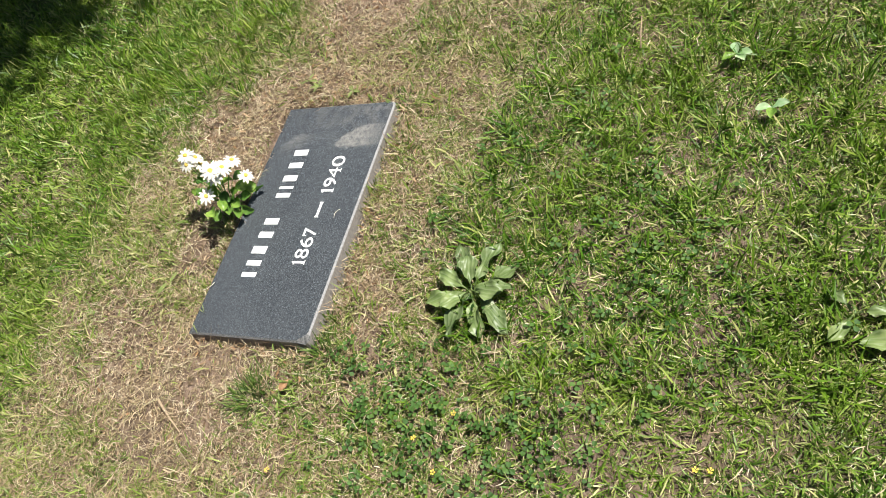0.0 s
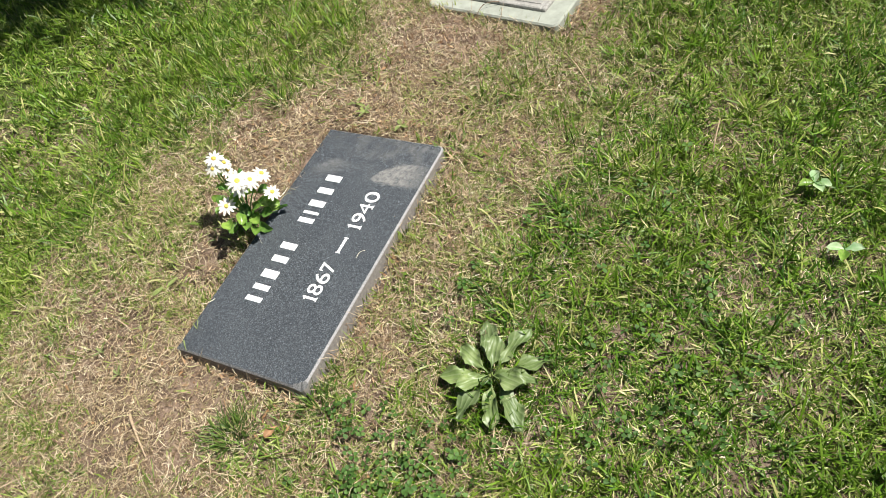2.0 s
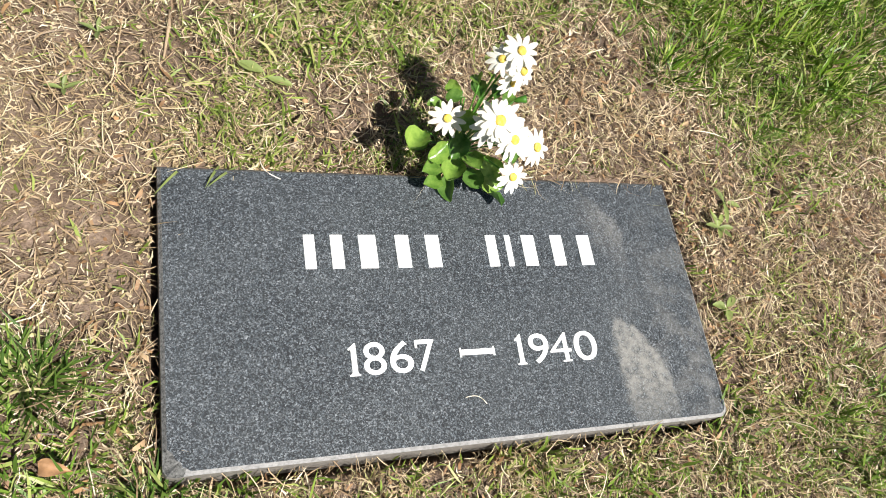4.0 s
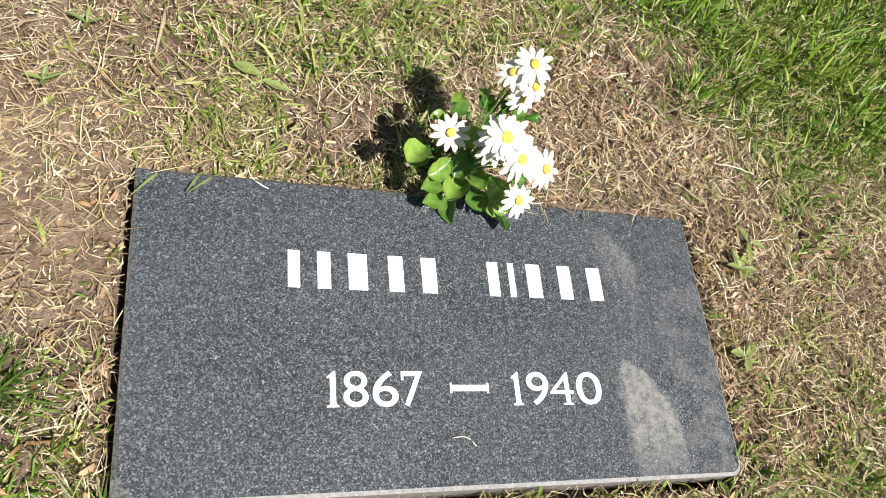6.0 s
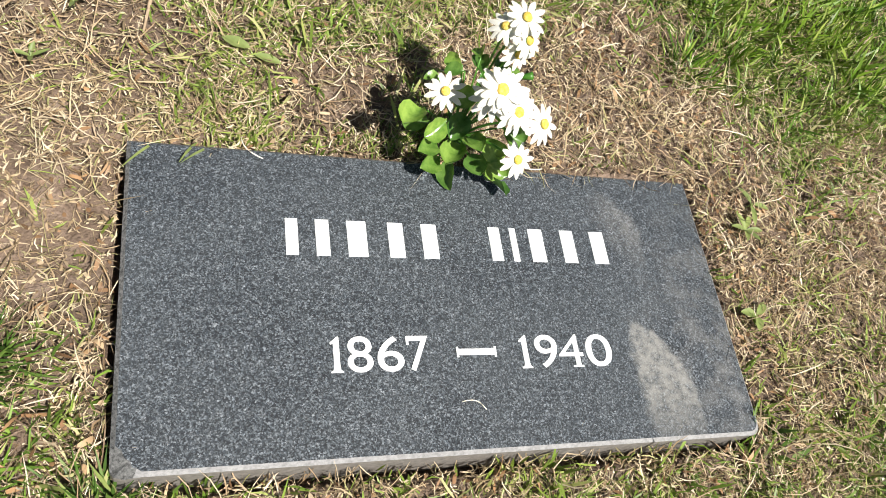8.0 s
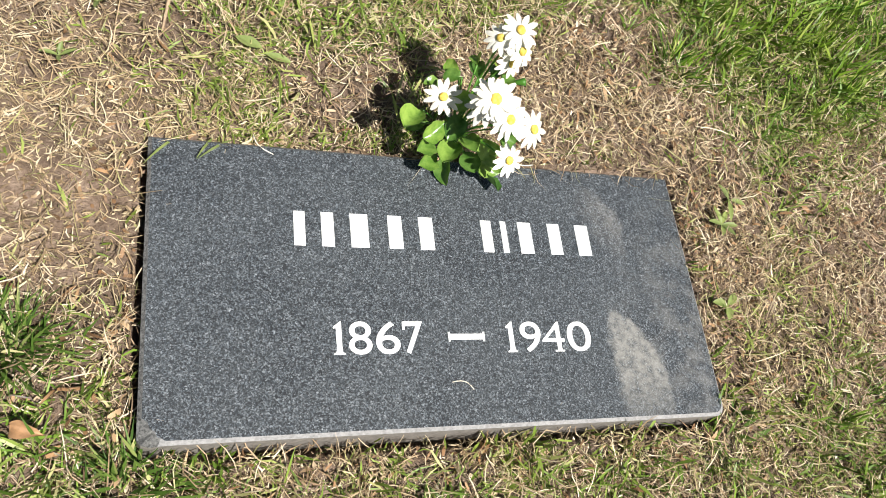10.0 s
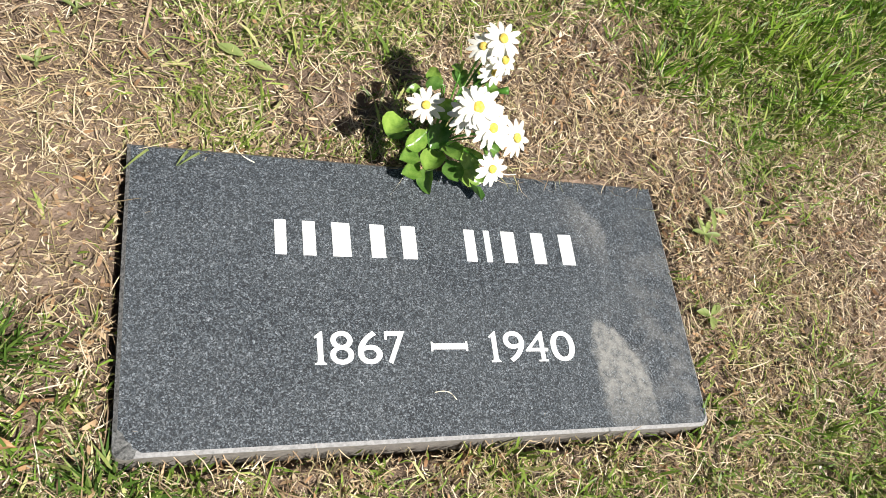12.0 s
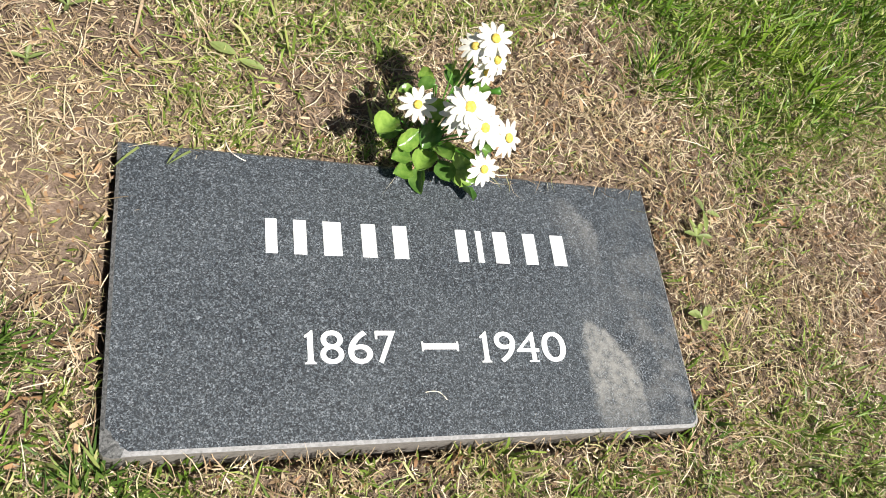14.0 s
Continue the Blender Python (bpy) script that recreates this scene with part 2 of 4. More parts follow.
def box_bm(x0, x1, y0, y1, z0, z1, bevel=0.0, segs=2):
    bm = bmesh.new()
    bmesh.ops.create_cube(bm, size=1, matrix=Matrix.Translation(((x0 + x1) / 2, (y0 + y1) / 2, (z0 + z1) / 2))
                          @ Matrix.Diagonal((x1 - x0, y1 - y0, z1 - z0, 1)))
    if bevel:
        bmesh.ops.bevel(bm, geom=list(bm.edges), offset=bevel, segments=segs, affect="EDGES", profile=0.5)
    return bm


# ---- ground ----
OLD_AT, OLD_TURN = (0.735, -0.248), radians(-8)


LATTICE = np.random.default_rng(2).random((4, 64, 64))


def lumps(x, y, scale, layer):
    """Smooth random swell, 0 to 1, with the given number of lumps a metre."""
    u, v = np.asarray(x, float) * scale + 400.3, np.asarray(y, float) * scale + 400.7
    i, j = np.floor(u).astype(int), np.floor(v).astype(int)
    a, b = u - i, v - j
    a, b = a * a * (3 - 2 * a), b * b * (3 - 2 * b)
    g = LATTICE[layer]
    i0, i1, j0, j1 = i % 64, (i + 1) % 64, j % 64, (j + 1) % 64
    return (g[i0, j0] * (1 - a) + g[i1, j0] * a) * (1 - b) + (g[i0, j1] * (1 - a) + g[i1, j1] * a) * b


def ground_z(x, y):
    """Height of the soil: it falls gently away in front of the marker."""
    x, y = np.asarray(x, float), np.asarray(y, float)
    z = -0.012 + 0.052 * np.clip(y - 0.13, -0.42, 0.0) + 0.028 * np.clip(y + 0.29, -1.0, 0.0)
    z = z + 0.008 * np.clip(x / 0.3, -1, 1) * np.exp(-((x / 0.6) ** 2 + ((y + 0.1) / 0.4) ** 2))
    z = z + 0.006 * np.sin(2.1 * x + 0.7) * np.sin(1.7 * y + 1.3) + 0.0035 * np.sin(9.3 * x + 1.1 * y) * np.sin(7.7 * y - 2.3 * x + 0.4)
    calm = np.where(on_stone(x, y, 0.05), 0.3, 1.0) * np.clip(2.6 - np.hypot(x - 0.3, y - 0.3), 0, 1)
    return z + calm * (0.009 * (lumps(x, y, 19, 0) - 0.55) + 0.007 * (lumps(x, y, 47, 1) - 0.55))


def axis(near0, near1, step, far):
    mid = np.arange(near0, near1 + 1e-6, step)
    grow = np.cumsum(step * 1.35 ** np.arange(1, 80))
    grow = grow[grow < far]
    return np.concatenate([near0 - grow[::-1], mid, near1 + grow])


def make_ground():
    xs, ys = axis(-0.8, 1.4, 0.009, 900), axis(-1.3, 1.3, 0.009, 900)
    gx, gy = np.meshgrid(xs, ys)
    gz = ground_z(gx, gy)
    rng = np.random.default_rng(4)
    near = (np.abs(gx - 0.1) < 1.5) & (np.abs(gy - 0.3) < 2.0)
    gz = gz + near * rng.normal(0, 0.0022, gx.shape)
    # the marker sits in a dug bed a little wider than itself
    bed = on_stone(gx, gy, 0.004) | in_gap(gx, gy)
    gz = np.where(bed, -0.06, gz)
    v = np.stack([gx, gy, gz], -1).reshape(-1, 3)
    n = len(xs)
    r, c = np.meshgrid(np.arange(len(ys) - 1), np.arange(n - 1), indexing="ij")
    a = (r * n + c).ravel()
    f = np.stack([a, a + 1, a + n + 1, a + n], -1)
    ob = mesh_ob("ground", v.tolist(), f.tolist(), SOIL, smooth=True)
    return tagged(ob, "brown dry soil under a patchy cemetery lawn", "ground", kind="structure")


# soil shows where the cover is thin: centre, radii, turn in degrees, strength
BARE = [(-0.43, 0.12, 0.15, 0.13, 30, 1.0), (-0.36, 0.28, 0.10, 0.08, 0, 0.8), (-0.365, 0.02, 0.05, 0.13, 0, 0.5), (-0.11, 0.235, 0.08, 0.05, 0, 0.9),
        (0.2, 0.25, 0.19, 0.09, 0, 1.0), (0.22, 0.33, 0.05, 0.04, 0, 0.7), (0.385, 0.11, 0.07, 0.12, 0, 0.95), (0.345, -0.05, 0.04, 0.12, 0, 0.6),
        (0.64, 0.03, 0.13, 0.14, -10, 0.85), (0.47, -0.1, 0.1, 0.05, 0, 0.45), (0.05, -0.17, 0.36, 0.02, 0, 0.35), (-0.2, -0.25, 0.11, 0.05, 20, 0.5),
        (-0.27, -0.87, 0.1, 0.07, 0, 0.35), (-0.41, -0.83, 0.06, 0.05, 0, 0.3), (-0.08, -1.09, 0.08, 0.05, 0, 0.4), (-0.62, 0.25, 0.16, 0.12, 20, 0.2),
        (0.85, -0.30, 0.1, 0.04, -8, 1.0), (0.55, 0.0, 0.09, 0.1, 0, 0.7), (0.27, 0.36, 0.1, 0.06, 20, 0.8), (-0.28, 0.37, 0.09, 0.07, 0, 0.7)]


def bareness(x, y):
    out = np.zeros_like(x)
    for cx, cy, rx, ry, turn, strength in BARE:
        c, s = math.cos(radians(turn)), math.sin(radians(turn))
        u, v = ((x - cx) * c + (y - cy) * s) / rx, (-(x - cx) * s + (y - cy) * c) / ry
        out = np.maximum(out, strength * np.clip(1.55 - np.sqrt(u * u + v * v), 0, 1))
    return np.clip(out + 0.35 * (patchy(2.7 * x + 1, 2.7 * y) - 0.5) * (out > 0.02), 0, 1)


def patchy(x, y):
    """Slow waves that make the lawn uneven, 0 to 1."""
    w = (np.sin(5.1 * x + 2.3 * y) + np.sin(-3.7 * x + 6.1 * y + 1.0) + np.sin(11.3 * x - 4.9 * y + 2.0) + np.sin(8.9 * y + 7.3 * x + 0.5)
         + 0.7 * np.sin(23 * x + 9 * y) + 0.7 * np.sin(-17 * x + 21 * y + 2))
    return np.clip(0.5 + w / 6.5, 0, 1)


def on_stone(x, y, pad=0.0):
    a = (np.abs(x) < 0.305 + pad) & (np.abs(y) < 0.15 + pad)
    c, s = math.cos(OLD_TURN), math.sin(OLD_TURN)
    u, v = (x - OLD_AT[0]) * c + (y - OLD_AT[1]) * s, -(x - OLD_AT[0]) * s + (y - OLD_AT[1]) * c
    b = (u > -pad) & (u < 0.69 + pad) & (v > -pad) & (v < 0.38 + pad)
    return a | b


def in_gap(x, y):
    """The narrow open gap along the front and one end of the granite slab."""
    return (x > -0.311) & (x < 0.306) & (y > -0.158) & (y < 0.15)


def strips(name, pos, heading, length, width, lean, curl, material, twist=None, sway=None, joints=2):
    """Many thin bent blades as one mesh: pairs of points up to a tip, each blade turned about its own length."""
    n = len(pos)
    twist = np.zeros(n) if twist is None else twist
    sway = np.zeros(n) if sway is None else sway
    at, rows = pos, []
    for k in range(joints + 1):
        share = k / joints
        h, a = heading + sway * share, lean + curl * share
        d = np.stack([np.sin(a) * np.cos(h), np.sin(a) * np.sin(h), np.cos(a)], -1)
        side = np.stack([-np.sin(h), np.cos(h), np.zeros(n)], -1)
        side = side * np.cos(twist)[:, None] + np.cross(d, side) * np.sin(twist)[:, None]
        if k == joints:
            rows.append(at)
        else:
            s = side * (width / 2 * (0.75 if k == 0 else 1.0))[:, None]
            rows += [at - s, at + s]
            at = at + d * (length / joints)[:, None]
    per = 2 * joints + 1
    v = np.stack(rows, 1).reshape(-1, 3)
    base = np.arange(n) * per
    cols, sizes = [], []
    for k in range(joints - 1):
        cols += [base + 2 * k, base + 2 * k + 1, base + 2 * k + 3, base + 2 * k + 2]
        sizes.append(4)
    cols += [base + per - 3, base + per - 2, base + per - 1]
    sizes.append(3)
    loops = np.stack(cols, -1).ravel()
    offset = np.cumsum([0] + sizes)
    me = bpy.data.meshes.new(name)
    me.vertices.add(len(v))
    me.vertices.foreach_set("co", v.ravel())
    me.loops.add(len(loops))
    me.loops.foreach_set("vertex_index", loops.astype(np.int32))
    me.polygons.add(joints * n)
    starts = (np.arange(n)[:, None] * offset[-1] + offset[None, :-1]).ravel()
    me.polygons.foreach_set("loop_start", starts.astype(np.int32))
    me.polygons.foreach_set("use_smooth", np.ones(joints * n, bool))
    me.materials.append(material)
    me.update(calc_edges=True)
    return new(name, me)


def scatter(rng, n, x0=-0.8, x1=1.4, y0=-1.3, y1=2.05):
    return rng.uniform(x0, x1, n), rng.uniform(y0, y1, n)


def ease(v):
    v = np.clip(v, 0, 1)
    return v * v * (3 - 2 * v)


def lushness(x, y):
    """Where the lawn is deep green: in front of the markers and behind them, not in the dry strip between."""
    wave = 0.2 * (lumps(x, y, 5, 2) - 0.5)
    front = ease((-0.2 + 1.3 * wave - y) / 0.3) * (0.55 + 0.45 * ease((x + 0.5) / 0.3)) * (0.6 + 0.6 * lumps(x, y, 7, 3))
    back = ease((y - 0.37 + wave + 0.38 * np.clip(x - 0.32, 0, 0.35) - 0.15 * np.clip(0.3 - x, 0, 1)) / 0.16) * (0.65 + 0.35 * ease((x - 0.1) / 0.3)) * (0.5 + 0.8 * lumps(x, y, 6.5, 1))
    return np.clip(np.maximum(front, back), 0, 1)


def green(x, y):
    """How thick the grass stands, 0 to 1."""
    deep = lushness(x, y)
    dry_side = 0.06 * np.clip((-0.35 - x) / 0.3, 0, 1) * (y > -0.3)
    clump = ease((lumps(x, y, 9, 3) * 0.5 + lumps(x, y, 24, 0) * 0.6 - 0.22) / 0.55)
    cover = (0.72 + 0.28 * deep - dry_side) * (0.45 + 0.55 * deep + (0.85 - 0.55 * deep) * clump)
    return np.clip(cover, 0, 1) * (1 - 0.97 * ease(bareness(x, y) * 1.45))


def blades(rng, name, label, tufts, chance, material, tall, broad, lean_mean, spread):
    """Standing grass: tufts of several blades each."""
    x, y = scatter(rng, tufts)
    # a thinning apron of coarser tufts round the close lawn
    ax, ay = rng.normal(0.3, 1.3, tufts // 6), rng.normal(0.35, 1.5, tufts // 6)
    outer = (ax < -0.8) | (ax > 1.4) | (ay < -1.3) | (ay > 2.05)
    x, y = np.r_[x, ax[outer]], np.r_[y, ay[outer]]
    far = (y > 0.8) & (y < 2.05)
    g = chance(x, y)
    keep = (rng.random(len(x)) < g * np.where(far, 0.5, 1.0)) & ~on_stone(x, y, 0.008)
    x, y, g = x[keep], y[keep], g[keep]
    who = np.repeat(np.arange(len(x)), rng.integers(3, 10, len(x)))
    n = len(who)
    bx, by = x[who] + rng.normal(0, spread, n), y[who] + rng.normal(0, spread, n)
    ok = ~on_stone(bx, by, 0.003)
    who, bx, by = who[ok], bx[ok], by[ok]
    n = len(who)
    pos = np.stack([bx, by, ground_z(bx, by) - 0.002], -1)
    heading = rng.uniform(0, 2 * np.pi, len(x))[who] + rng.normal(0, 1.5, n)
    size = rng.lognormal(0, 0.32, len(x)) * (0.55 + 0.9 * lumps(x, y, 16, 2)) * (1 + 0.4 * lushness(x, y) * (y > 0.2))
    length = np.clip(rng.gamma(6.0, tall / 6.0, n) * size[who], 0.007, 2.6 * tall)
    width = rng.uniform(*broad, n) * np.clip(size[who], 0.75, 1.3) * np.where((bx < -0.8) | (bx > 1.4) | (by < -1.3) | (by > 2.05), 2.2, np.where(by > 0.8, 1.35, 1.0))
    lean = np.clip(rng.normal(lean_mean, 0.4, n), 0.03, 1.45)
    curl = rng.uniform(-0.1, 1.0, n)
    # next to a marker the blades stand up instead of lying over it
    nearby = on_stone(bx, by, 0.035)
    lean, curl = np.where(nearby, lean * 0.45, lean), np.where(nearby, 0.2, curl)
    length = np.where(nearby, np.minimum(length, 0.024), length)
    ob = strips(name, pos, heading, length, width, lean, curl, material, rng.normal(0, 0.6, n), rng.normal(0, 0.5, n), 3)
    return tagged(ob, label, "grass", kind="stuff")


def make_lawn():
    rng = np.random.default_rng(11)
    blades(rng, "lush_grass", "deep green lush lawn grass in uneven clumps", 66000,
           lambda x, y: green(x, y) * np.clip(lushness(x, y) * 1.25 - 0.5 * lumps(x, y, 11, 1) * (1 - lushness(x, y)), 0, 1) * (0.35 + 0.65 * lumps(x, y, 21, 3)),
           LUSH, 0.026, (0.0012, 0.0028), 0.85, 0.006)
    blades(rng, "lawn_grass", "short patchy yellow-green lawn grass with bleached blades", 80000,
           lambda x, y: green(x, y) * (0.95 - 0.55 * lushness(x, y)), GRASS, 0.019, (0.0011, 0.0027), 0.95, 0.008)

    # flattened green and yellow blades under the standing ones
    x, y = scatter(rng, 80000, y1=0.9)
    keep = (rng.random(len(x)) < 0.3 * (1 - bareness(x, y)) + 0.2 * lushness(x, y) + 0.45 * green(x, y)) & ~on_stone(x, y, 0.012)
    x, y = x[keep], y[keep]
    n = len(x)
    pos = np.stack([x, y, ground_z(x, y) + rng.uniform(0.001, 0.009, n)], -1)
    ob = strips("grass_thatch", pos, rng.uniform(0, 2 * np.pi, n), rng.uniform(0.01, 0.032, n), rng.uniform(0.001, 0.0028, n),
                np.clip(rng.normal(1.35, 0.2, n), 0.6, 1.7), rng.normal(0.1, 0.4, n), GRASS, rng.normal(0, 0.5, n), rng.normal(0, 0.6, n))
    tagged(ob, "flattened green and yellow grass blades matted near the soil", "grass", kind="stuff")

    for name, total, box, long, thin, label in (
            ("dry_grass_litter", 190000, (-0.8, 1.4, -1.3, 1.2), 0.0046, (0.0007, 0.002), "pale straw-coloured dead grass clippings lying on the soil"),
            ("dry_grass_fibres", 110000, (-0.8, 1.0, -0.55, 0.6), 0.0112, (0.0005, 0.0013), "long thin bleached grass fibres lying loose on soil"),
            ("dry_grass_crumbs", 150000, (-0.75, 0.95, -0.42, 0.55), 0.0026, (0.0007, 0.0022), "fine tan crumbs of dead grass on bare soil")):
        x, y = scatter(rng, total, *box)
        b, deep = bareness(x, y), lushness(x, y)
        drift = lumps(x, y, 13, 1) * 0.6 + lumps(x, y, 37, 2) * 0.5
        keep = (rng.random(len(x)) < (0.24 + 0.62 * drift - 0.16 * b) * (1 - 0.12 * deep)) & ~on_stone(x, y, 0.001) & ~in_gap(x, y)
        x, y = x[keep], y[keep]
        n = len(x)
        pos = np.stack([x, y, ground_z(x, y) + rng.uniform(-0.002, 0.009, n)], -1)
        ob = strips(name, pos, rng.uniform(0, 2 * np.pi, n), np.clip(rng.gamma(2.6, long, n), 0.003, 0.055), rng.uniform(*thin, n),
                    np.clip(rng.normal(1.3, 0.33, n), 0.2, 1.8), rng.normal(0.2, 0.6, n), STRAW, rng.normal(0, 0.75, n), rng.normal(0, 1.3, n), 3 if name == "dry_grass_fibres" else 2)
        tagged(ob, label, "dry grass", kind="stuff")

    # crisp curled bits of dead leaf, thickest along the granite and on the bare soil beside it
    x, y = scatter(rng, 30000, -0.7, 0.95, -0.34, 0.5)
    rim = np.clip(1 - (np.maximum(np.abs(x) - 0.305, np.abs(y) - 0.15)) / 0.09, 0, 1)
    keep = (rng.random(len(x)) < 0.04 + 0.24 * rim * (y < 0.16) + 0.16 * bareness(x, y) * (x > 0.1)) & ~on_stone(x, y, 0.004) & ~in_gap(x, y)
    x, y = x[keep], y[keep]
    n = len(x)
    pos = np.stack([x, y, ground_z(x, y) + rng.uniform(0.001, 0.008, n)], -1)
    ob = strips("dead_leaf_flakes", pos, rng.uniform(0, 2 * np.pi, n), np.clip(rng.gamma(5, 0.0022, n), 0.004, 0.024), rng.uniform(0.0016, 0.0046, n),
                np.clip(rng.normal(1.1, 0.4, n), 0.1, 1.7), rng.normal(0.6, 0.9, n), FLAKE, rng.normal(0, 0.6, n), rng.normal(0, 0.5, n), 3)
    tagged(ob, "crisp curled brown bits of dead leaf round the granite", "dead leaves", kind="stuff")


def leaf_bm(length, width, cup=0.15, droop=0.2, along=8, across=3, shape=0.6, ripple=0.0, fold=0.25, seed=0, blunt=0.75, petiole=0.0, teeth=0.05):
    """A leaf from its base at the origin along +x: widest at the given share of its length, creased at the midrib."""
    rng = random.Random(seed)
    bm = bmesh.new()
    rows = []
    phase, bend_side = rng.uniform(0, 6), rng.uniform(-0.12, 0.12)
    for i in range(along + 1):
        t = 0.5 - 0.5 * math.cos(math.pi * i / along)
        s = max(0.0, (t - petiole) / (1 - petiole))
        half = width / 2 * max(0.0, math.sin(math.pi * s ** (math.log(0.5) / math.log(shape)))) ** blunt
        half = max(half, width * (0.06 if i < along else 0.02))
        z0 = -droop * length * t * t
        row = []
        for j in range(-across, across + 1):
            u = j / across
            z = z0 + fold * abs(u) * half + cup * half * 0.6 * u * u + ripple * length * math.sin(13 * t + 2 * u + phase) * abs(u)
            row.append(bm.verts.new((length * t, u * half * (1 + teeth * math.sin(17 * t + phase) + 0.5 * teeth * math.sin(41 * t + 2 * phase + u)) + bend_side * length * t * t, z)))
        rows.append(row)
    for a, b in zip(rows, rows[1:]):
        for j in range(2 * across):
            bm.faces.new((a[j], b[j], b[j + 1], a[j + 1]))
    return bm


def leaf_mesh(name, material, **kw):
    me = bpy.data.meshes.new(name)
    bm = leaf_bm(**kw)
    bm.to_mesh(me)
    bm.free()
    me.materials.append(material)
    me.polygons.foreach_set("use_smooth", [True] * len(me.polygons))
    return me


def aim(at, way, roll=0.0, scale=1.0):
    """A pose whose x axis points along way, with its z axis as upright as can be."""
    x = Vector(way).normalized()
    y = Vector((0, 0, 1)).cross(x)
    y = y.normalized() if y.length > 1e-4 else Vector((0, 1, 0))
    z = x.cross(y)
    m = Matrix((x, y, z)).transposed().to_4x4()
    return Matrix.Translation(at) @ m @ pose(0, 0, 0, roll) @ Matrix.Scale(scale, 4)


def place(name, me, parent, m, label=""):
    ob = new(name, me)
    ob.parent = parent
    ob.matrix_basis = m
    if label:
        tagged(ob, label)
    return ob


def tube_bm(points, radii, sides=7):
    bm = bmesh.new()
    rings = []
    pts = [Vector(p) for p in points]
    for i, p in enumerate(pts):
        d = (pts[min(i + 1, len(pts) - 1)] - pts[max(i - 1, 0)]).normalized()
        a = d.orthogonal().normalized()
        b = d.cross(a)
        r = radii[i] if isinstance(radii, (list, tuple)) else radii
        rings.append([bm.verts.new(p + r * (math.cos(k * 2 * math.pi / sides) * a + math.sin(k * 2 * math.pi / sides) * b)) for k in range(sides)])
    for a, b in zip(rings, rings[1:]):
        for k in range(sides):
            bm.faces.new((a[k], a[(k + 1) % sides], b[(k + 1) % sides], b[k]))
    bm.faces.new(rings[0][::-1])
    bm.faces.new(rings[-1])
    return bm


def bend(a, b, sag, n=6):
    a, b = Vector(a), Vector(b)
    return [a.lerp(b, i / n) + Vector(sag) * math.sin(math.pi * i / n) for i in range(n + 1)]


# ---- grave markers ----
def slab_outline(inset):
    """The slab seen from above: one corner worn round, the opposite end square."""
    x, y, r = 0.305 - inset, 0.15 - inset, 0.012
    pts = [(-x, y), (x, y - 0.001)]
    pts += [(x - r + r * math.cos(a), -y + r - r * math.sin(a)) for a in (radians(k * 90 / 6) for k in range(7))]
    if inset:
        return pts + [(-0.282, -y), (-0.2855, -y + 0.0025), (-0.2885, -y + 0.0035), (-0.2905, -y + 0.0085), (-0.2945, -y + 0.0105), (-0.2965, -y + 0.0165), (-x + 0.0003, -y + 0.02)]
    pts += [(-0.282, -y), (-0.288, -y), (-0.294, -y), (-0.3015, -y + 0.0015), (-0.3045, -y + 0.006), (-x, -y + 0.014), (-x, -y + 0.02)]
    return pts


def glyph(text, size, offset=0.0):
    """The mesh of a word in the built-in font, flat on the xy plane, its left and base at 0."""
    cu = bpy.data.curves.new("writing", "FONT")
    cu.body, cu.size, cu.extrude, cu.offset = text, size, 0.0009, offset
    ob = new("writing", cu)
    bpy.context.view_layer.update()
    me = bpy.data.meshes.new_from_object(ob.evaluated_get(bpy.context.evaluated_depsgraph_get()))
    bpy.data.objects.remove(ob)
    bpy.data.curves.remove(cu)
    co = np.empty(len(me.vertices) * 3)
    me.vertices.foreach_get("co", co)
    return me, co.reshape(-1, 3)


def word(name, text, x0, x1, y0, y1, z, material, parent, offset=0.0, label=""):
    """A word fitted into a box on the face of a stone."""
    me, co = glyph(text, 0.05, offset)
    lo, hi = co.min(0), co.max(0)
    co = (co - lo) / (hi - lo)
    co = np.stack([x0 + co[:, 0] * (x1 - x0), y0 + co[:, 1] * (y1 - y0), z + (co[:, 2] - 0.5) * 0.0016], -1)
    me.vertices.foreach_set("co", co.ravel())
    me.materials.clear()
    me.materials.append(material)
    me.update()
    ob = new(name, me)
    ob.parent = parent
    if label:
        tagged(ob, label)
    return ob


def one_bm(cx, y0, y1):
    """The numeral one: a stem with a flag at its top and a foot."""
    h = y1 - y0
    pts = [(-0.0052, 0), (0.0056, 0), (0.0056, 0.0012), (0.0036, 0.0026), (0.0031, 0.006), (0.0031, h), (0.0016, h),
           (-0.0052, h - 0.0056), (-0.0046, h - 0.0072), (-0.0022, h - 0.0064), (-0.0022, 0.006), (-0.0027, 0.0026), (-0.0052, 0.0012)]
    bm = bmesh.new()
    low = [bm.verts.new((cx + x, y0 + y, -0.001)) for x, y in pts]
    top = [bm.verts.new((cx + x, y0 + y, 0.0007)) for x, y in pts]
    bm.faces.new(top)
    for k in range(len(pts)):
        j = (k + 1) % len(pts)
        bm.faces.new((low[k], low[j], top[j], top[k]))
    return bm


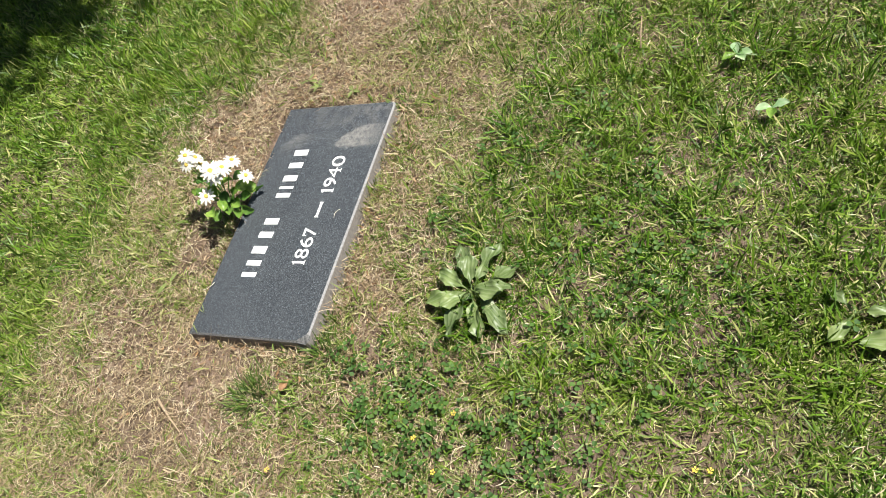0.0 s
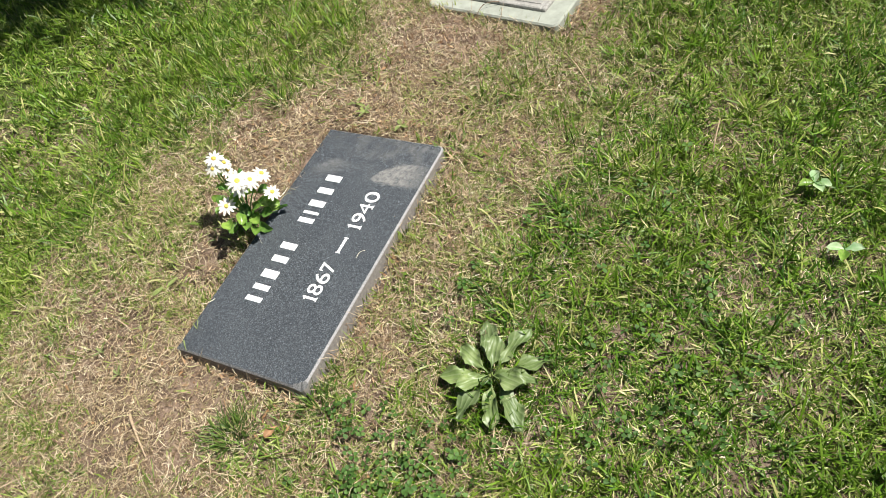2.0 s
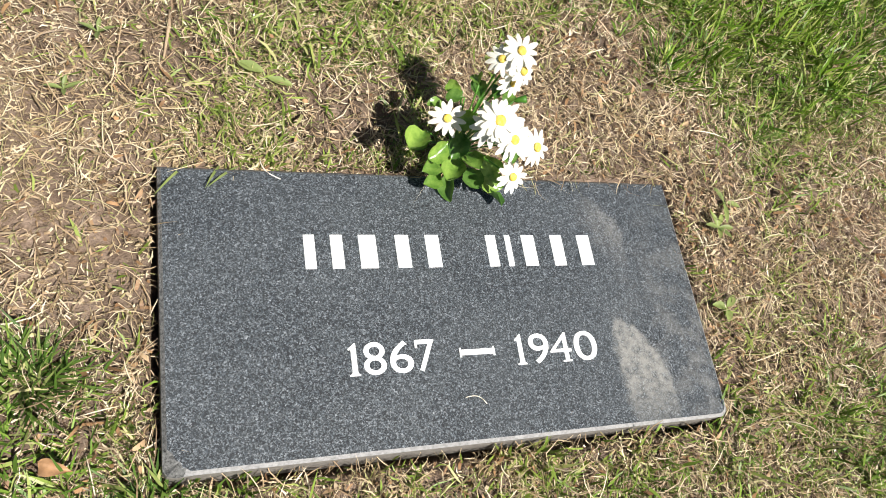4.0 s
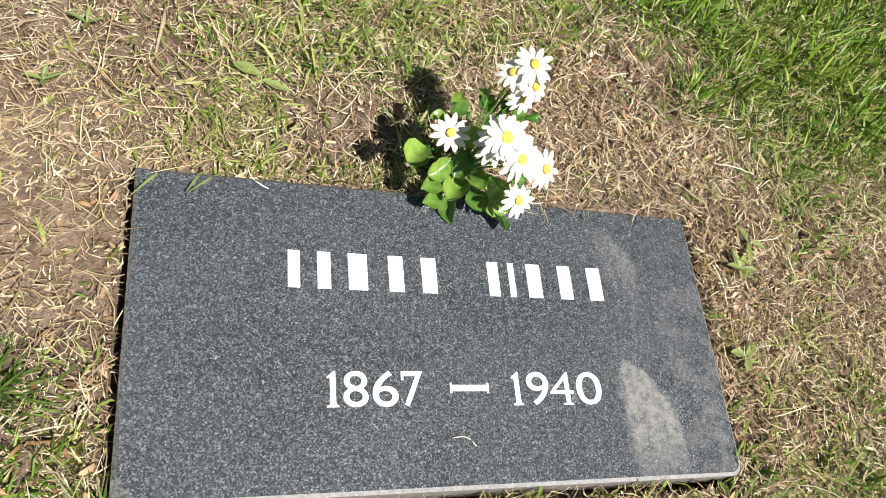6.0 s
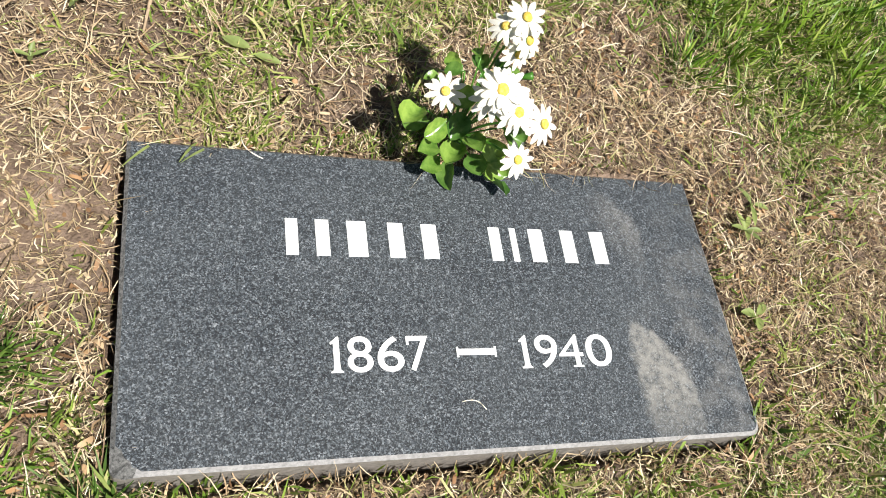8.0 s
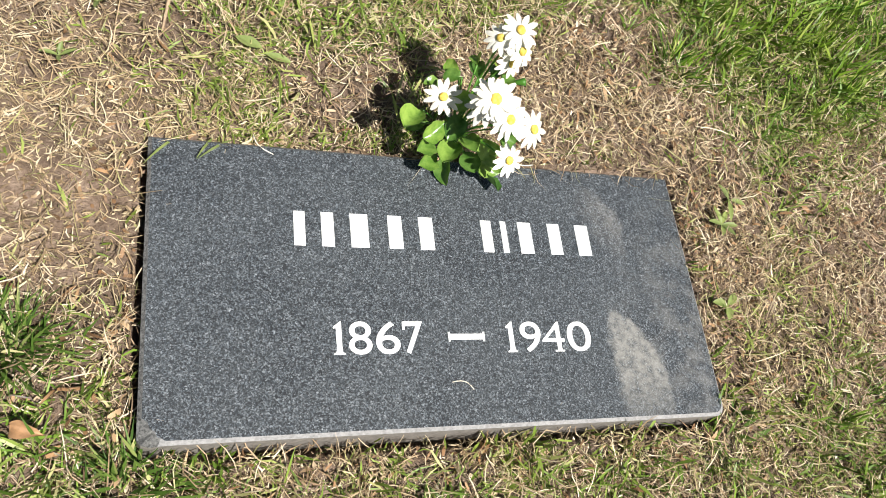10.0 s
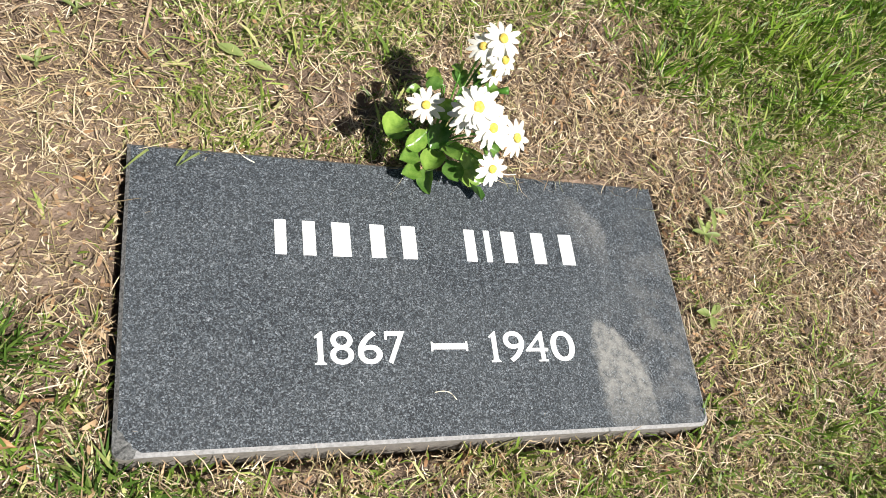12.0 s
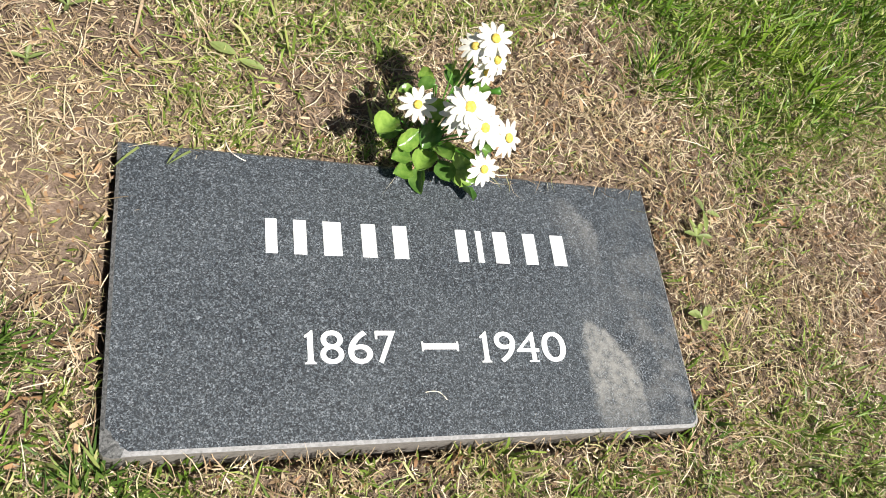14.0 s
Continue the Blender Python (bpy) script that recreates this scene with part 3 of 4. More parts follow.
def make_marker():
    root = tagged(new("grave_marker"), "flat dark grey granite marker with white inscription, set in lawn", "grave marker")
    inner, outer = slab_outline(0.0035), slab_outline(0.0)
    n = len(inner)
    chipped = set(range(n - 6, n - 1))
    verts = [(x, y, 0.0) for x, y in inner]
    verts += [(x, y, -0.0075 - 0.002 * math.sin(3.0 * i) if i in chipped else -0.0032) for i, (x, y) in enumerate(outer)]
    verts += [(x, y, -0.075) for x, y in outer]
    faces = [tuple(range(n))[::-1]]
    faces += [(i, (i + 1) % n, n + (i + 1) % n, n + i) for i in range(n)]
    faces += [(n + i, n + (i + 1) % n, 2 * n + (i + 1) % n, 2 * n + i) for i in range(n)]
    faces += [tuple(range(2 * n, 3 * n))]
    slab = mesh_ob("slab", verts, faces, GRANITE, root)
    bm = bmesh.new()
    bm.from_mesh(slab.data)
    bmesh.ops.recalc_face_normals(bm, faces=bm.faces)
    bm.to_mesh(slab.data)
    bm.free()
    slab.data.materials.append(SUNLIT_EDGE)
    slab.data.materials.append(SAWN)
    slab.data.materials.append(SHADED_WORN)
    # sun and shade in the bevel colours: front and right pale, others dark
    for i, p in enumerate(slab.data.polygons):
        p.material_index = 0 if i == 0 else 1 if 2 <= i <= n - 6 else 3 if i <= n else 2
    # the two words of the name, one plain bar for each character
    for x0, x1 in ((-0.173, -0.150), (-0.146, -0.120), (-0.119, -0.081), (-0.077, -0.046), (-0.043, -0.011),
                   (0.031, 0.056), (0.059, 0.070), (0.074, 0.107), (0.112, 0.143), (0.147, 0.181)):
        c, w = (x0 + x1) / 2, max(0.5 * (x1 - x0), 0.007)
        part("name_bar", box_bm(c - w / 2, c + w / 2, 0.0375, 0.0755, -0.001, 0.0007, 0.0004, 1), WHITE_PAINT, root, "white painted bar")
    y0, y1 = -0.0745, -0.0415
    for ch, x0, x1 in (("1", -0.1292, -0.1260), ("8", -0.119, -0.096), ("6", -0.092, -0.0675), ("7", -0.064, -0.043),
                       ("1", 0.0530, 0.0562), ("9", 0.0645, 0.0885), ("4", 0.0895, 0.116), ("0", 0.120, 0.149)):
        if ch == "1":
            part("numeral", one_bm((x0 + x1) / 2 - 0.0012, y0, y1), WHITE_PAINT, root, "white painted numeral")
        else:
            word("numeral", ch, x0, x1, y0, y1, 0.0, WHITE_PAINT, root, -0.0003 if ch == "4" else 0.0001, "white painted numeral")
        if ch == "7":
            part("serif", box_bm(x0 - 0.0002, x0 + 0.0022, y1 - 0.0085, y1 - 0.001, -0.001, 0.0006), WHITE_PAINT, root)
        if ch == "4":
            part("serif", box_bm(x1 - 0.0125, x1 - 0.0015, y0, y0 + 0.0018, -0.001, 0.0006), WHITE_PAINT, root)
    part("dash", box_bm(-0.0165, 0.0235, -0.0605, -0.0545, -0.001, 0.0007), WHITE_PAINT, root, "white painted dash")
    for x in (-0.0165, 0.0215):
        part("serif", box_bm(x, x + 0.002, -0.0625, -0.0525, -0.001, 0.0010), WHITE_PAINT, root)
    return root


def rounded_slab_bm(width, depth, r, thick):
    """A slab with round corners and a small chamfer along its top edge."""
    bm = bmesh.new()
    rings = []
    for inset, z in ((0.0, -thick), (0.0, -0.004), (0.004, 0.0)):
        ring = []
        for cx, cy, start in ((width - r, depth - r, 0), (r, depth - r, 90), (r, r, 180), (width - r, r, 270)):
            for k in range(6):
                a = radians(start + 18 * k)
                ring.append(bm.verts.new((cx + (r - inset) * math.cos(a), cy + (r - inset) * math.sin(a), z)))
        rings.append(ring)
    for lo, hi in zip(rings, rings[1:]):
        for k in range(len(lo)):
            m = (k + 1) % len(lo)
            bm.faces.new((lo[k], lo[m], hi[m], hi[k]))
    bm.faces.new(rings[-1])
    bm.faces.new(rings[0][::-1])
    return bm


def make_old_marker():
    """A marble tablet with a raised frame and raised lettering, bedded in a concrete border; local axes along its edges."""
    root = tagged(new("grave_marker"), "old weathered marble grave marker in a pale concrete border", "grave marker")
    border = rounded_slab_bm(0.69, 0.38, 0.016, 0.10)
    part("concrete_border", border, CONCRETE, root, "pale greenish concrete")
    part("tablet", box_bm(0.045, 0.645, 0.052, 0.326, -0.02, 0.004, 0.002, 1), MARBLE, root)
    for x0, x1, y0, y1 in ((0.045, 0.645, 0.052, 0.063), (0.045, 0.645, 0.315, 0.326), (0.045, 0.056, 0.064, 0.314), (0.634, 0.645, 0.064, 0.314)):
        part("tablet_frame", box_bm(x0 - 0.001, x1 + 0.001, y0 - 0.001, y1 + 0.001, -0.005, 0.0085, 0.004, 2), FRAME_STONE, root, "gritty raised marble moulding")
    for x0, x1, y0, y1 in ((0.066, 0.624, 0.073, 0.077), (0.066, 0.624, 0.301, 0.305), (0.066, 0.070, 0.0775, 0.3005), (0.620, 0.624, 0.0775, 0.3005)):
        part("inner_moulding", box_bm(x0, x1, y0, y1, -0.004, 0.0062, 0.0012, 1), FRAME_STONE, root)
    for x0, x1 in ((0.115, 0.14), (0.146, 0.165), (0.172, 0.19), (0.197, 0.216), (0.223, 0.245), (0.252, 0.272), (0.3, 0.328)):
        part("name_bar", box_bm(x0, x0 + 0.45 * (x1 - x0), 0.236, 0.268, 0.002, 0.0062, 0.001, 1), LETTER_STONE, root, "raised weathered stone bar")
    word("raised_word", "Father", 0.255, 0.365, 0.178, 0.205, 0.0050, LETTER_STONE, root)
    word("raised_year", "1872", 0.128, 0.235, 0.102, 0.13, 0.0050, LETTER_STONE, root)
    part("dash", box_bm(0.265, 0.29, 0.115, 0.119, 0.002, 0.006), LETTER_STONE, root)
    root.matrix_basis = Matrix.Translation((*OLD_AT, -0.005)) @ Matrix.Rotation(OLD_TURN, 4, "Z")
    return root


# ---- bouquet of artificial daisies ----
def petals_bm(radius, count, rng, rings=2):
    """One or two rings of long rounded petals, each a curved strip."""
    bm = bmesh.new()
    for ring, (lift, r) in enumerate(((0.0, 1.0), (0.1, 0.8))[:rings]):
        for k in range(count):
            a = 2 * math.pi * (k + 0.5 * ring) / count + rng.uniform(-0.08, 0.08)
            length, half = radius * r * rng.uniform(0.88, 1.08), radius * (0.145 if rings == 1 else 0.135)
            up = rng.uniform(-0.15, 0.22) + lift
            rows = []
            for i in range(6):
                t = i / 5
                w = half * (0.35, 0.7, 0.95, 1.05, 0.85, 0.32)[i]
                d = length * (0.14 + 0.86 * t)
                z = radius * (0.08 * ring + up * t - 0.18 * t * t)
                row = []
                for u in (-1, -0.4, 0.4, 1):
                    x, y = d, u * w
                    row.append(bm.verts.new((x * math.cos(a) - y * math.sin(a), x * math.sin(a) + y * math.cos(a), z + 0.3 * w * (1 - abs(u)) - 0.15 * w)))
                rows.append(row)
            for p, q in zip(rows, rows[1:]):
                for j in range(3):
                    bm.faces.new((p[j], q[j], q[j + 1], p[j + 1]))
    return bm


def centre_bm(radius):
    bm = bmesh.new()
    bmesh.ops.create_uvsphere(bm, u_segments=14, v_segments=8, radius=radius)
    for v in bm.verts:
        v.co.z = v.co.z * 0.5 + radius * 0.35
        v.co *= 1 + 0.05 * math.sin(37 * v.co.x / radius + 23 * v.co.y / radius)
    return bm


DAISIES = [((-0.035, 0.155, 0.108), (-0.25, -0.45, 0.85), 0.019), ((-0.001, 0.128, 0.15), (-0.15, -0.4, 0.9), 0.0245),
           ((0.017, 0.115, 0.138), (0.1, -0.5, 0.85), 0.022), ((0.052, 0.119, 0.12), (0.35, -0.4, 0.85), 0.021), ((0.044, 0.109, 0.075), (0.1, -0.6, 0.8), 0.0195),
           ((0.027, 0.197, 0.17), (0.05, -0.25, 0.95), 0.021), ((0.010, 0.193, 0.16), (-0.5, -0.2, 0.8), 0.018), ((0.034, 0.185, 0.155), (0.3, -0.6, 0.7), 0.019),
           ((0.029, 0.181, 0.140), (0.2, -0.8, 0.55), 0.018), ((-0.005, 0.129, 0.136), (-0.3, -0.5, 0.8), 0.021)]
LEAVES = [(-0.060, 0.146, 0.080), (-0.036, 0.137, 0.075), (-0.038, 0.130, 0.060), (-0.008, 0.148, 0.070), (-0.006, 0.134, 0.040), (0.008, 0.135, 0.060),
          (-0.025, 0.131, 0.030), (-0.004, 0.128, 0.015), (0.020, 0.129, 0.030), (0.043, 0.128, 0.030), (0.049, 0.115, 0.020), (0.035, 0.136, 0.050),
          (0.055, 0.147, 0.060), (-0.006, 0.168, 0.090), (-0.021, 0.185, 0.105), (-0.038, 0.181, 0.095), (-0.020, 0.196, 0.105), (0.007, 0.194, 0.110),
          (0.025, 0.187, 0.115), (0.039, 0.184, 0.110), (0.005, 0.201, 0.115), (-0.045, 0.165, 0.05), (0.03, 0.16, 0.075), (0.0, 0.185, 0.06)]


def make_bouquet():
    rng = random.Random(5)
    base = Vector((0.004, 0.166, -0.012))
    root = tagged(new("artificial_flowers"), "white artificial daisies with green plastic leaves beside the granite marker", "flowers")
    root.location = base
    fork = base + Vector((0, -0.002, 0.035))
    part("main_stem", tube_bm([base - Vector((0, 0, 0.03)) - base, (base + Vector((0, 0, 0.02))) - base, fork - base], [0.004, 0.004, 0.0035]), STEM, root, smooth=True)
    for at, facing, r in DAISIES:
        at = Vector(at)
        face = Vector(facing).normalized()
        turn = face.to_track_quat("Z", "Y").to_matrix().to_4x4()
        head = part("daisy", petals_bm(r, 12, rng, 1 if r < 0.0216 else 2), PETAL, root, "white fabric daisy", smooth=True)
        head.matrix_basis = Matrix.Translation(at - base) @ turn @ pose(0, 0, 0, 0, 0, rng.uniform(0, 60))
        part("flower_centre", centre_bm(r * 0.235), YELLOW, head, "yellow flower centre", smooth=True)
        cup = part("calyx", tube_bm([(0, 0, -0.007), (0, 0, -0.002), (0, 0, 0.001)], [0.0016, 0.0035, 0.0045], 8), STEM, head, smooth=True)
        start = fork - base
        part("stem", tube_bm(bend(start, at - base - face * 0.006, (-0.25 * face.x * 0.02, 0.008, 0.004)), 0.0013, 6), STEM, root, smooth=True)
    shapes = [leaf_mesh("leaf", PLASTIC_LEAF, length=0.034, width=0.027, cup=0.9, droop=0.05 + 0.12 * k, along=10, shape=0.6, fold=0.16, ripple=0.045, seed=k, blunt=0.42, petiole=0.08) for k in range(4)]
    for k, c in enumerate(LEAVES):
        c = Vector(c)
        out = Vector((c.x - 0.005, c.y - 0.17, 0.0))
        out = out.normalized() if out.length > 0.004 else Vector((0, -1, 0))
        way = out + Vector((rng.uniform(-0.35, 0.35), rng.uniform(-0.35, 0.35), rng.uniform(-0.35, 0.75)))
        scale = rng.uniform(0.78, 1.05) * (0.62 if c.y > 0.18 else 1.0)
        start = c - way.normalized() * 0.019 * scale
        place("leaf", shapes[k % 4], root, Matrix.Translation(-base) @ aim(start, way, rng.uniform(-55, 55), scale))
        part("leaf_stalk", tube_bm(bend(fork - base, start - base, (0, 0, 0.004), 4), 0.0009, 5), STEM, root, smooth=True)
    bud = base.lerp(Vector((0.059, 0.184, 0.11)), 1.0) - base
    part("empty_calyx", tube_bm([bud - Vector((0.012, 0.0, 0.004)), bud - Vector((0.003, 0, 0.001)), bud], [0.0022, 0.0038, 0.0045], 9), STEM, root, "green cup that lost its flower", smooth=True)
    part("stem", tube_bm(bend(fork - base, bud - Vector((0.012, 0, 0.004)), (0.004, 0.004, 0.0)), 0.0013, 6), STEM, root, smooth=True)
    return root


# ---- weeds ----
def make_rosette(at, leaves, width, seed, label):
    """Ground-hugging crinkled leaves; each is given by its way on the ground, its length and its rise."""
    rng = random.Random(seed)
    root = tagged(new("broadleaf_weed"), label, "weed")
    root.location = (at[0], at[1], float(ground_z(at[0], at[1])))
    for k, (turn, le, rise) in enumerate(leaves):
        a = radians(turn)
        me = leaf_mesh("leaf", WEED, length=le, width=width * rng.uniform(0.85, 1.2), cup=0.15, droop=rng.uniform(0.15, 0.4), along=18, across=4, shape=0.58,
                       ripple=0.085, fold=0.25, seed=seed * 31 + k, blunt=0.62, petiole=0.22, teeth=0.13)
        place("leaf", me, root, aim((0.004 * math.cos(a), 0.004 * math.sin(a), 0.016 + 0.0015 * k), (math.cos(a), math.sin(a), 0.7 * rise), rng.uniform(-22, 22)))
        part("leaf_stalk", tube_bm([(0, 0, -0.005), (0.004 * math.cos(a), 0.004 * math.sin(a), 0.0165 + 0.0015 * k)], 0.0016, 5), PALE_WEED, root, smooth=True)
    return root


def make_seedling(at, count, length, width, seed, label, turn=0.0, rise=0.25, material=None):
    rng = random.Random(seed)
    root = tagged(new("seedling"), label, "weed")
    root.location = (at[0], at[1], float(ground_z(at[0], at[1])))
    h = 0.012
    part("stalk", tube_bm([(0, 0, -0.004), (0, 0, h)], 0.0009, 5), PALE_WEED, root)
    for k in range(count):
        a = turn + 2 * math.pi * k / count + rng.uniform(-0.25, 0.25)
        me = leaf_mesh("leaf", material or PALE_WEED, length=length * rng.uniform(0.8, 1.1), width=width, cup=0.3, droop=0.2, along=6, across=2, shape=0.55, fold=0.2, seed=seed + k)
        place("leaf", me, root, aim((0, 0, h), (math.cos(a), math.sin(a), rise * rng.uniform(0.5, 1.5))))
    return root


def make_tuft(at, count, length, width, seed, label, material=None):
    """A clump of coarse dark grass."""
    rng = np.random.default_rng(seed)
    r = rng.normal(0, 0.017, (count, 2))
    x, y = at[0] + r[:, 0], at[1] + r[:, 1]
    pos = np.stack([x, y, ground_z(x, y) - 0.002], -1)
    ob = strips("grass_tuft", pos, np.arctan2(r[:, 1], r[:, 0]) + rng.normal(0, 0.9, count), length * rng.uniform(0.6, 1.1, count), width * rng.uniform(0.7, 1.3, count),
                np.clip(rng.normal(0.6, 0.3, count), 0.05, 1.2), rng.uniform(0.1, 0.8, count), material or COARSE)
    return tagged(ob, label, "grass", kind="stuff")


def make_clover():
    rng = np.random.default_rng(21)
    spots = [(-0.45, -0.45, 0.15, 110), (-0.37, -0.34, 0.08, 45), (-0.32, -0.23, 0.05, 14), (-0.5, -0.57, 0.13, 55), (-0.33, -0.66, 0.16, 40), (-0.55, -0.3, 0.12, 24),
             (-0.1, -0.75, 0.2, 50), (0.1, -0.6, 0.25, 35)]
    verts, faces = [], []
    for cx, cy, r, n in spots:
        for _ in range(n):
            x, y = cx + rng.normal(0, r * 0.6), cy + rng.normal(0, r * 0.6)
            if on_stone(np.array([x]), np.array([y]), 0.01)[0]:
                continue
            z = float(ground_z(x, y)) + rng.uniform(0.014, 0.032)
            turn, size, tx, ty = rng.uniform(0, 6.3), rng.uniform(0.007, 0.011), rng.normal(0, 0.3), rng.normal(0, 0.3)
            for k in range(3):
                a = turn + k * 2.094
                i = len(verts)
                for d, s in ((0.08, 0.0), (0.55, 0.42), (0.92, 0.36), (1.0, 0.0), (0.92, -0.36), (0.55, -0.42)):
                    u, v = size * d, size * s
                    px, py = u * math.cos(a) - v * math.sin(a), u * math.sin(a) + v * math.cos(a)
                    verts.append((x + px, y + py, z + tx * px + ty * py + 0.25 * abs(v) - 0.1 * u))
                faces += [(i, i + 1, i + 2, i + 3), (i, i + 3, i + 4, i + 5)]
            i = len(verts)
            verts += [(x - 0.0005, y, z), (x + 0.0005, y, z), (x + rng.normal(0, 0.005), y + rng.normal(0, 0.005), float(ground_z(x, y)) - 0.002)]
            faces.append((i, i + 1, i + 2))
    return tagged(mesh_ob("clover", verts, faces, CLOVER), "dark green clover leaves growing through the lawn", "clover", kind="stuff")


def make_yellow_flower(at, seed):
    rng = random.Random(seed)
    root = tagged(new("yellow_flower"), "tiny yellow wild flower among clover leaves", "flower", "yellow wild flowers")
    z = float(ground_z(*at))
    root.location = (at[0], at[1], z)
    part("stalk", tube_bm([(0, 0, -0.003), (0.001, 0, 0.028)], 0.0006, 5), STEM, root)
    bm = bmesh.new()
    for k in range(5):
        a = k * 1.2566 + rng.uniform(-0.2, 0.2)
        p = [bm.verts.new((r * math.cos(a + d), r * math.sin(a + d), 0.028 + h)) for r, d, h in ((0.0006, 0, 0), (0.0042, -0.45, 0.0012), (0.0052, 0, 0.001), (0.0042, 0.45, 0.0012))]
        bm.faces.new(p)
    part("petals", bm, YELLOW, root)
    return root


# ---- loose bits on the ground ----
def lay(name, category, label, points, radii, material, sides=6):
    ob = part(name, tube_bm(points, radii, sides), material, None, smooth=True)
    return tagged(ob, label, category)


def on_ground(x, y, up):
    return (x, y, float(ground_z(x, y)) + up)


def make_loose_bits():
    lay("stick", "stick", "thin dry tan twig lying on bare soil", [on_ground(-0.445, 0.155, 0.012), on_ground(-0.458, 0.14, 0.014), on_ground(-0.478, 0.113, 0.014), on_ground(-0.506, 0.067, 0.008)], [0.0012, 0.0034, 0.0022, 0.0013], STICK)
    lay("stick", "stick", "short pale split stalk lying on bare soil", [on_ground(-0.289, 0.345, 0.010), on_ground(-0.29, 0.32, 0.012), on_ground(-0.296, 0.285, 0.007)], [0.001, 0.0022, 0.0012], STICK)
    lay("stalk", "stalk", "dark thin upright dead stem behind the flowers", [on_ground(0.112, 0.385, -0.003), on_ground(0.113, 0.40, 0.03), on_ground(0.108, 0.425, 0.055)], [0.0014, 0.0012, 0.0008], TWIG)
    lay("stalk", "stalk", "long pale seed stalk lying on green grass", [on_ground(0.42, -0.68, 0.02), on_ground(0.45, -0.678, 0.034), on_ground(0.49, -0.677, 0.04)], [0.0016, 0.0016, 0.001], STICK)
    lay("stalk", "stalk", "long pale seed stalk lying on green grass", [on_ground(0.645, -0.3, 0.028), on_ground(0.6, -0.345, 0.034), on_ground(0.555, -0.388, 0.024)], [0.0012, 0.0014, 0.001], STICK)
    lay("stalk", "stalk", "thin brown stem lying behind the granite marker", [on_ground(0.09, 0.2, 0.012), on_ground(0.13, 0.185, 0.01), on_ground(0.17, 0.158, 0.006)], 0.0008, TWIG)
    lay("stalk", "stalk", "thin dark stem bent over the concrete border", bend((0.745, -0.03, -0.012), (0.805, -0.075, 0.004), (0.008, 0.012, 0.012)), 0.001, TWIG)
    lay("grass_straw", "straw", "small curved white straw lying on the granite", bend((-0.018, -0.104, 0.001), (0.004, -0.112, 0.001), (0.002, 0.004, 0.001)), 0.00055, BLEACHED)
    lay("grass_straw", "straw", "bent pale straw hanging over the granite edge", bend((-0.205, 0.16, 0.002), (-0.185, 0.138, 0.0015), (-0.005, -0.003, 0.002)), 0.0006, BLEACHED)
    lay("grass_straw", "straw", "bent pale straw hanging over the granite edge", bend((0.085, 0.153, 0.002), (0.115, 0.151, 0.0015), (0.0, -0.004, 0.002)), 0.0007, BLEACHED)
    sprig = tagged(new("grass_sprig"), "green grass sprig leaning over the granite edge", "grass")
    for (x0, y0), (x1, y1), h in (((-0.275, 0.158), (-0.308, 0.118), 0.014), ((-0.243, 0.158), (-0.262, 0.125), 0.012), ((-0.225, 0.157), (-0.258, 0.128), 0.01)):
        le = math.hypot(x1 - x0, y1 - y0) * 1.15
        me = leaf_mesh("grass_blade", PALE_WEED, length=le, width=0.0028, cup=0.1, droop=0.15, along=7, across=1, shape=0.4, fold=0.3)
        place("blade", me, sprig, aim((x0, y0, -0.008), (x1 - x0, y1 - y0, h + 0.012)))
    me = leaf_mesh("dead_leaf", BROWN_LEAF, length=0.026, width=0.015, cup=0.8, droop=0.3, along=12, shape=0.42, fold=0.6, ripple=0.09, blunt=1.1)
    tagged(place("dead_leaf", me, None, aim(on_ground(-0.4, -0.125, 0.018), (0.8, -0.45, 0.25), 20)), "curled orange-brown dead leaf lying in the grass", "leaf")
    me = leaf_mesh("oval_leaf", PALE_WEED, length=0.03, width=0.014, cup=0.2, droop=0.05, shape=0.5, fold=0.15)
    tagged(place("oval_leaf", me, None, aim(on_ground(-0.222, 0.279, 0.018), (1, -0.45, 0.05))), "flat oval green leaf lying on thin grass", "leaf")
    me = leaf_mesh("oval_leaf", PALE_WEED, length=0.028, width=0.011, cup=0.2, droop=0.1, shape=0.5, fold=0.2)
    tagged(place("oval_leaf", me, None, aim(on_ground(-0.19, 0.262, 0.014), (1, -0.3, 0.05))), "flat narrow green leaf lying on thin grass", "leaf")
    # torn plastic leaf sprigs, blown off a bouquet
    for (x, y), ways in (((0.376, -0.867), ((1, 0.1), (-0.5, 1), (-0.6, -0.35), (-0.1, -0.9))), ((0.241, -0.936), ((-0.1, 1), (-0.8, 0.1), (0.2, -1)))):
        root = tagged(new("plastic_leaf_sprig"), "torn green and white plastic leaf sprig in grass", "artificial leaf", "torn plastic sprigs")
        root.location = on_ground(x, y, 0.028)
        for k, (a, b) in enumerate(ways):
            me = leaf_mesh("leaf", FADED_LEAF if k != 1 else PLASTIC_LEAF, length=0.029, width=0.019, cup=0.5, droop=0.2, shape=0.6, fold=0.3, ripple=0.04, seed=k)
            place("leaf", me, root, aim((0, 0, 0), (a, b, 0.3)))
        part("sprig_stem", tube_bm([(-0.012, 0.0, -0.022), (0, 0, 0), (0.01, 0.004, 0.004)], 0.0011, 5), STEM, root)


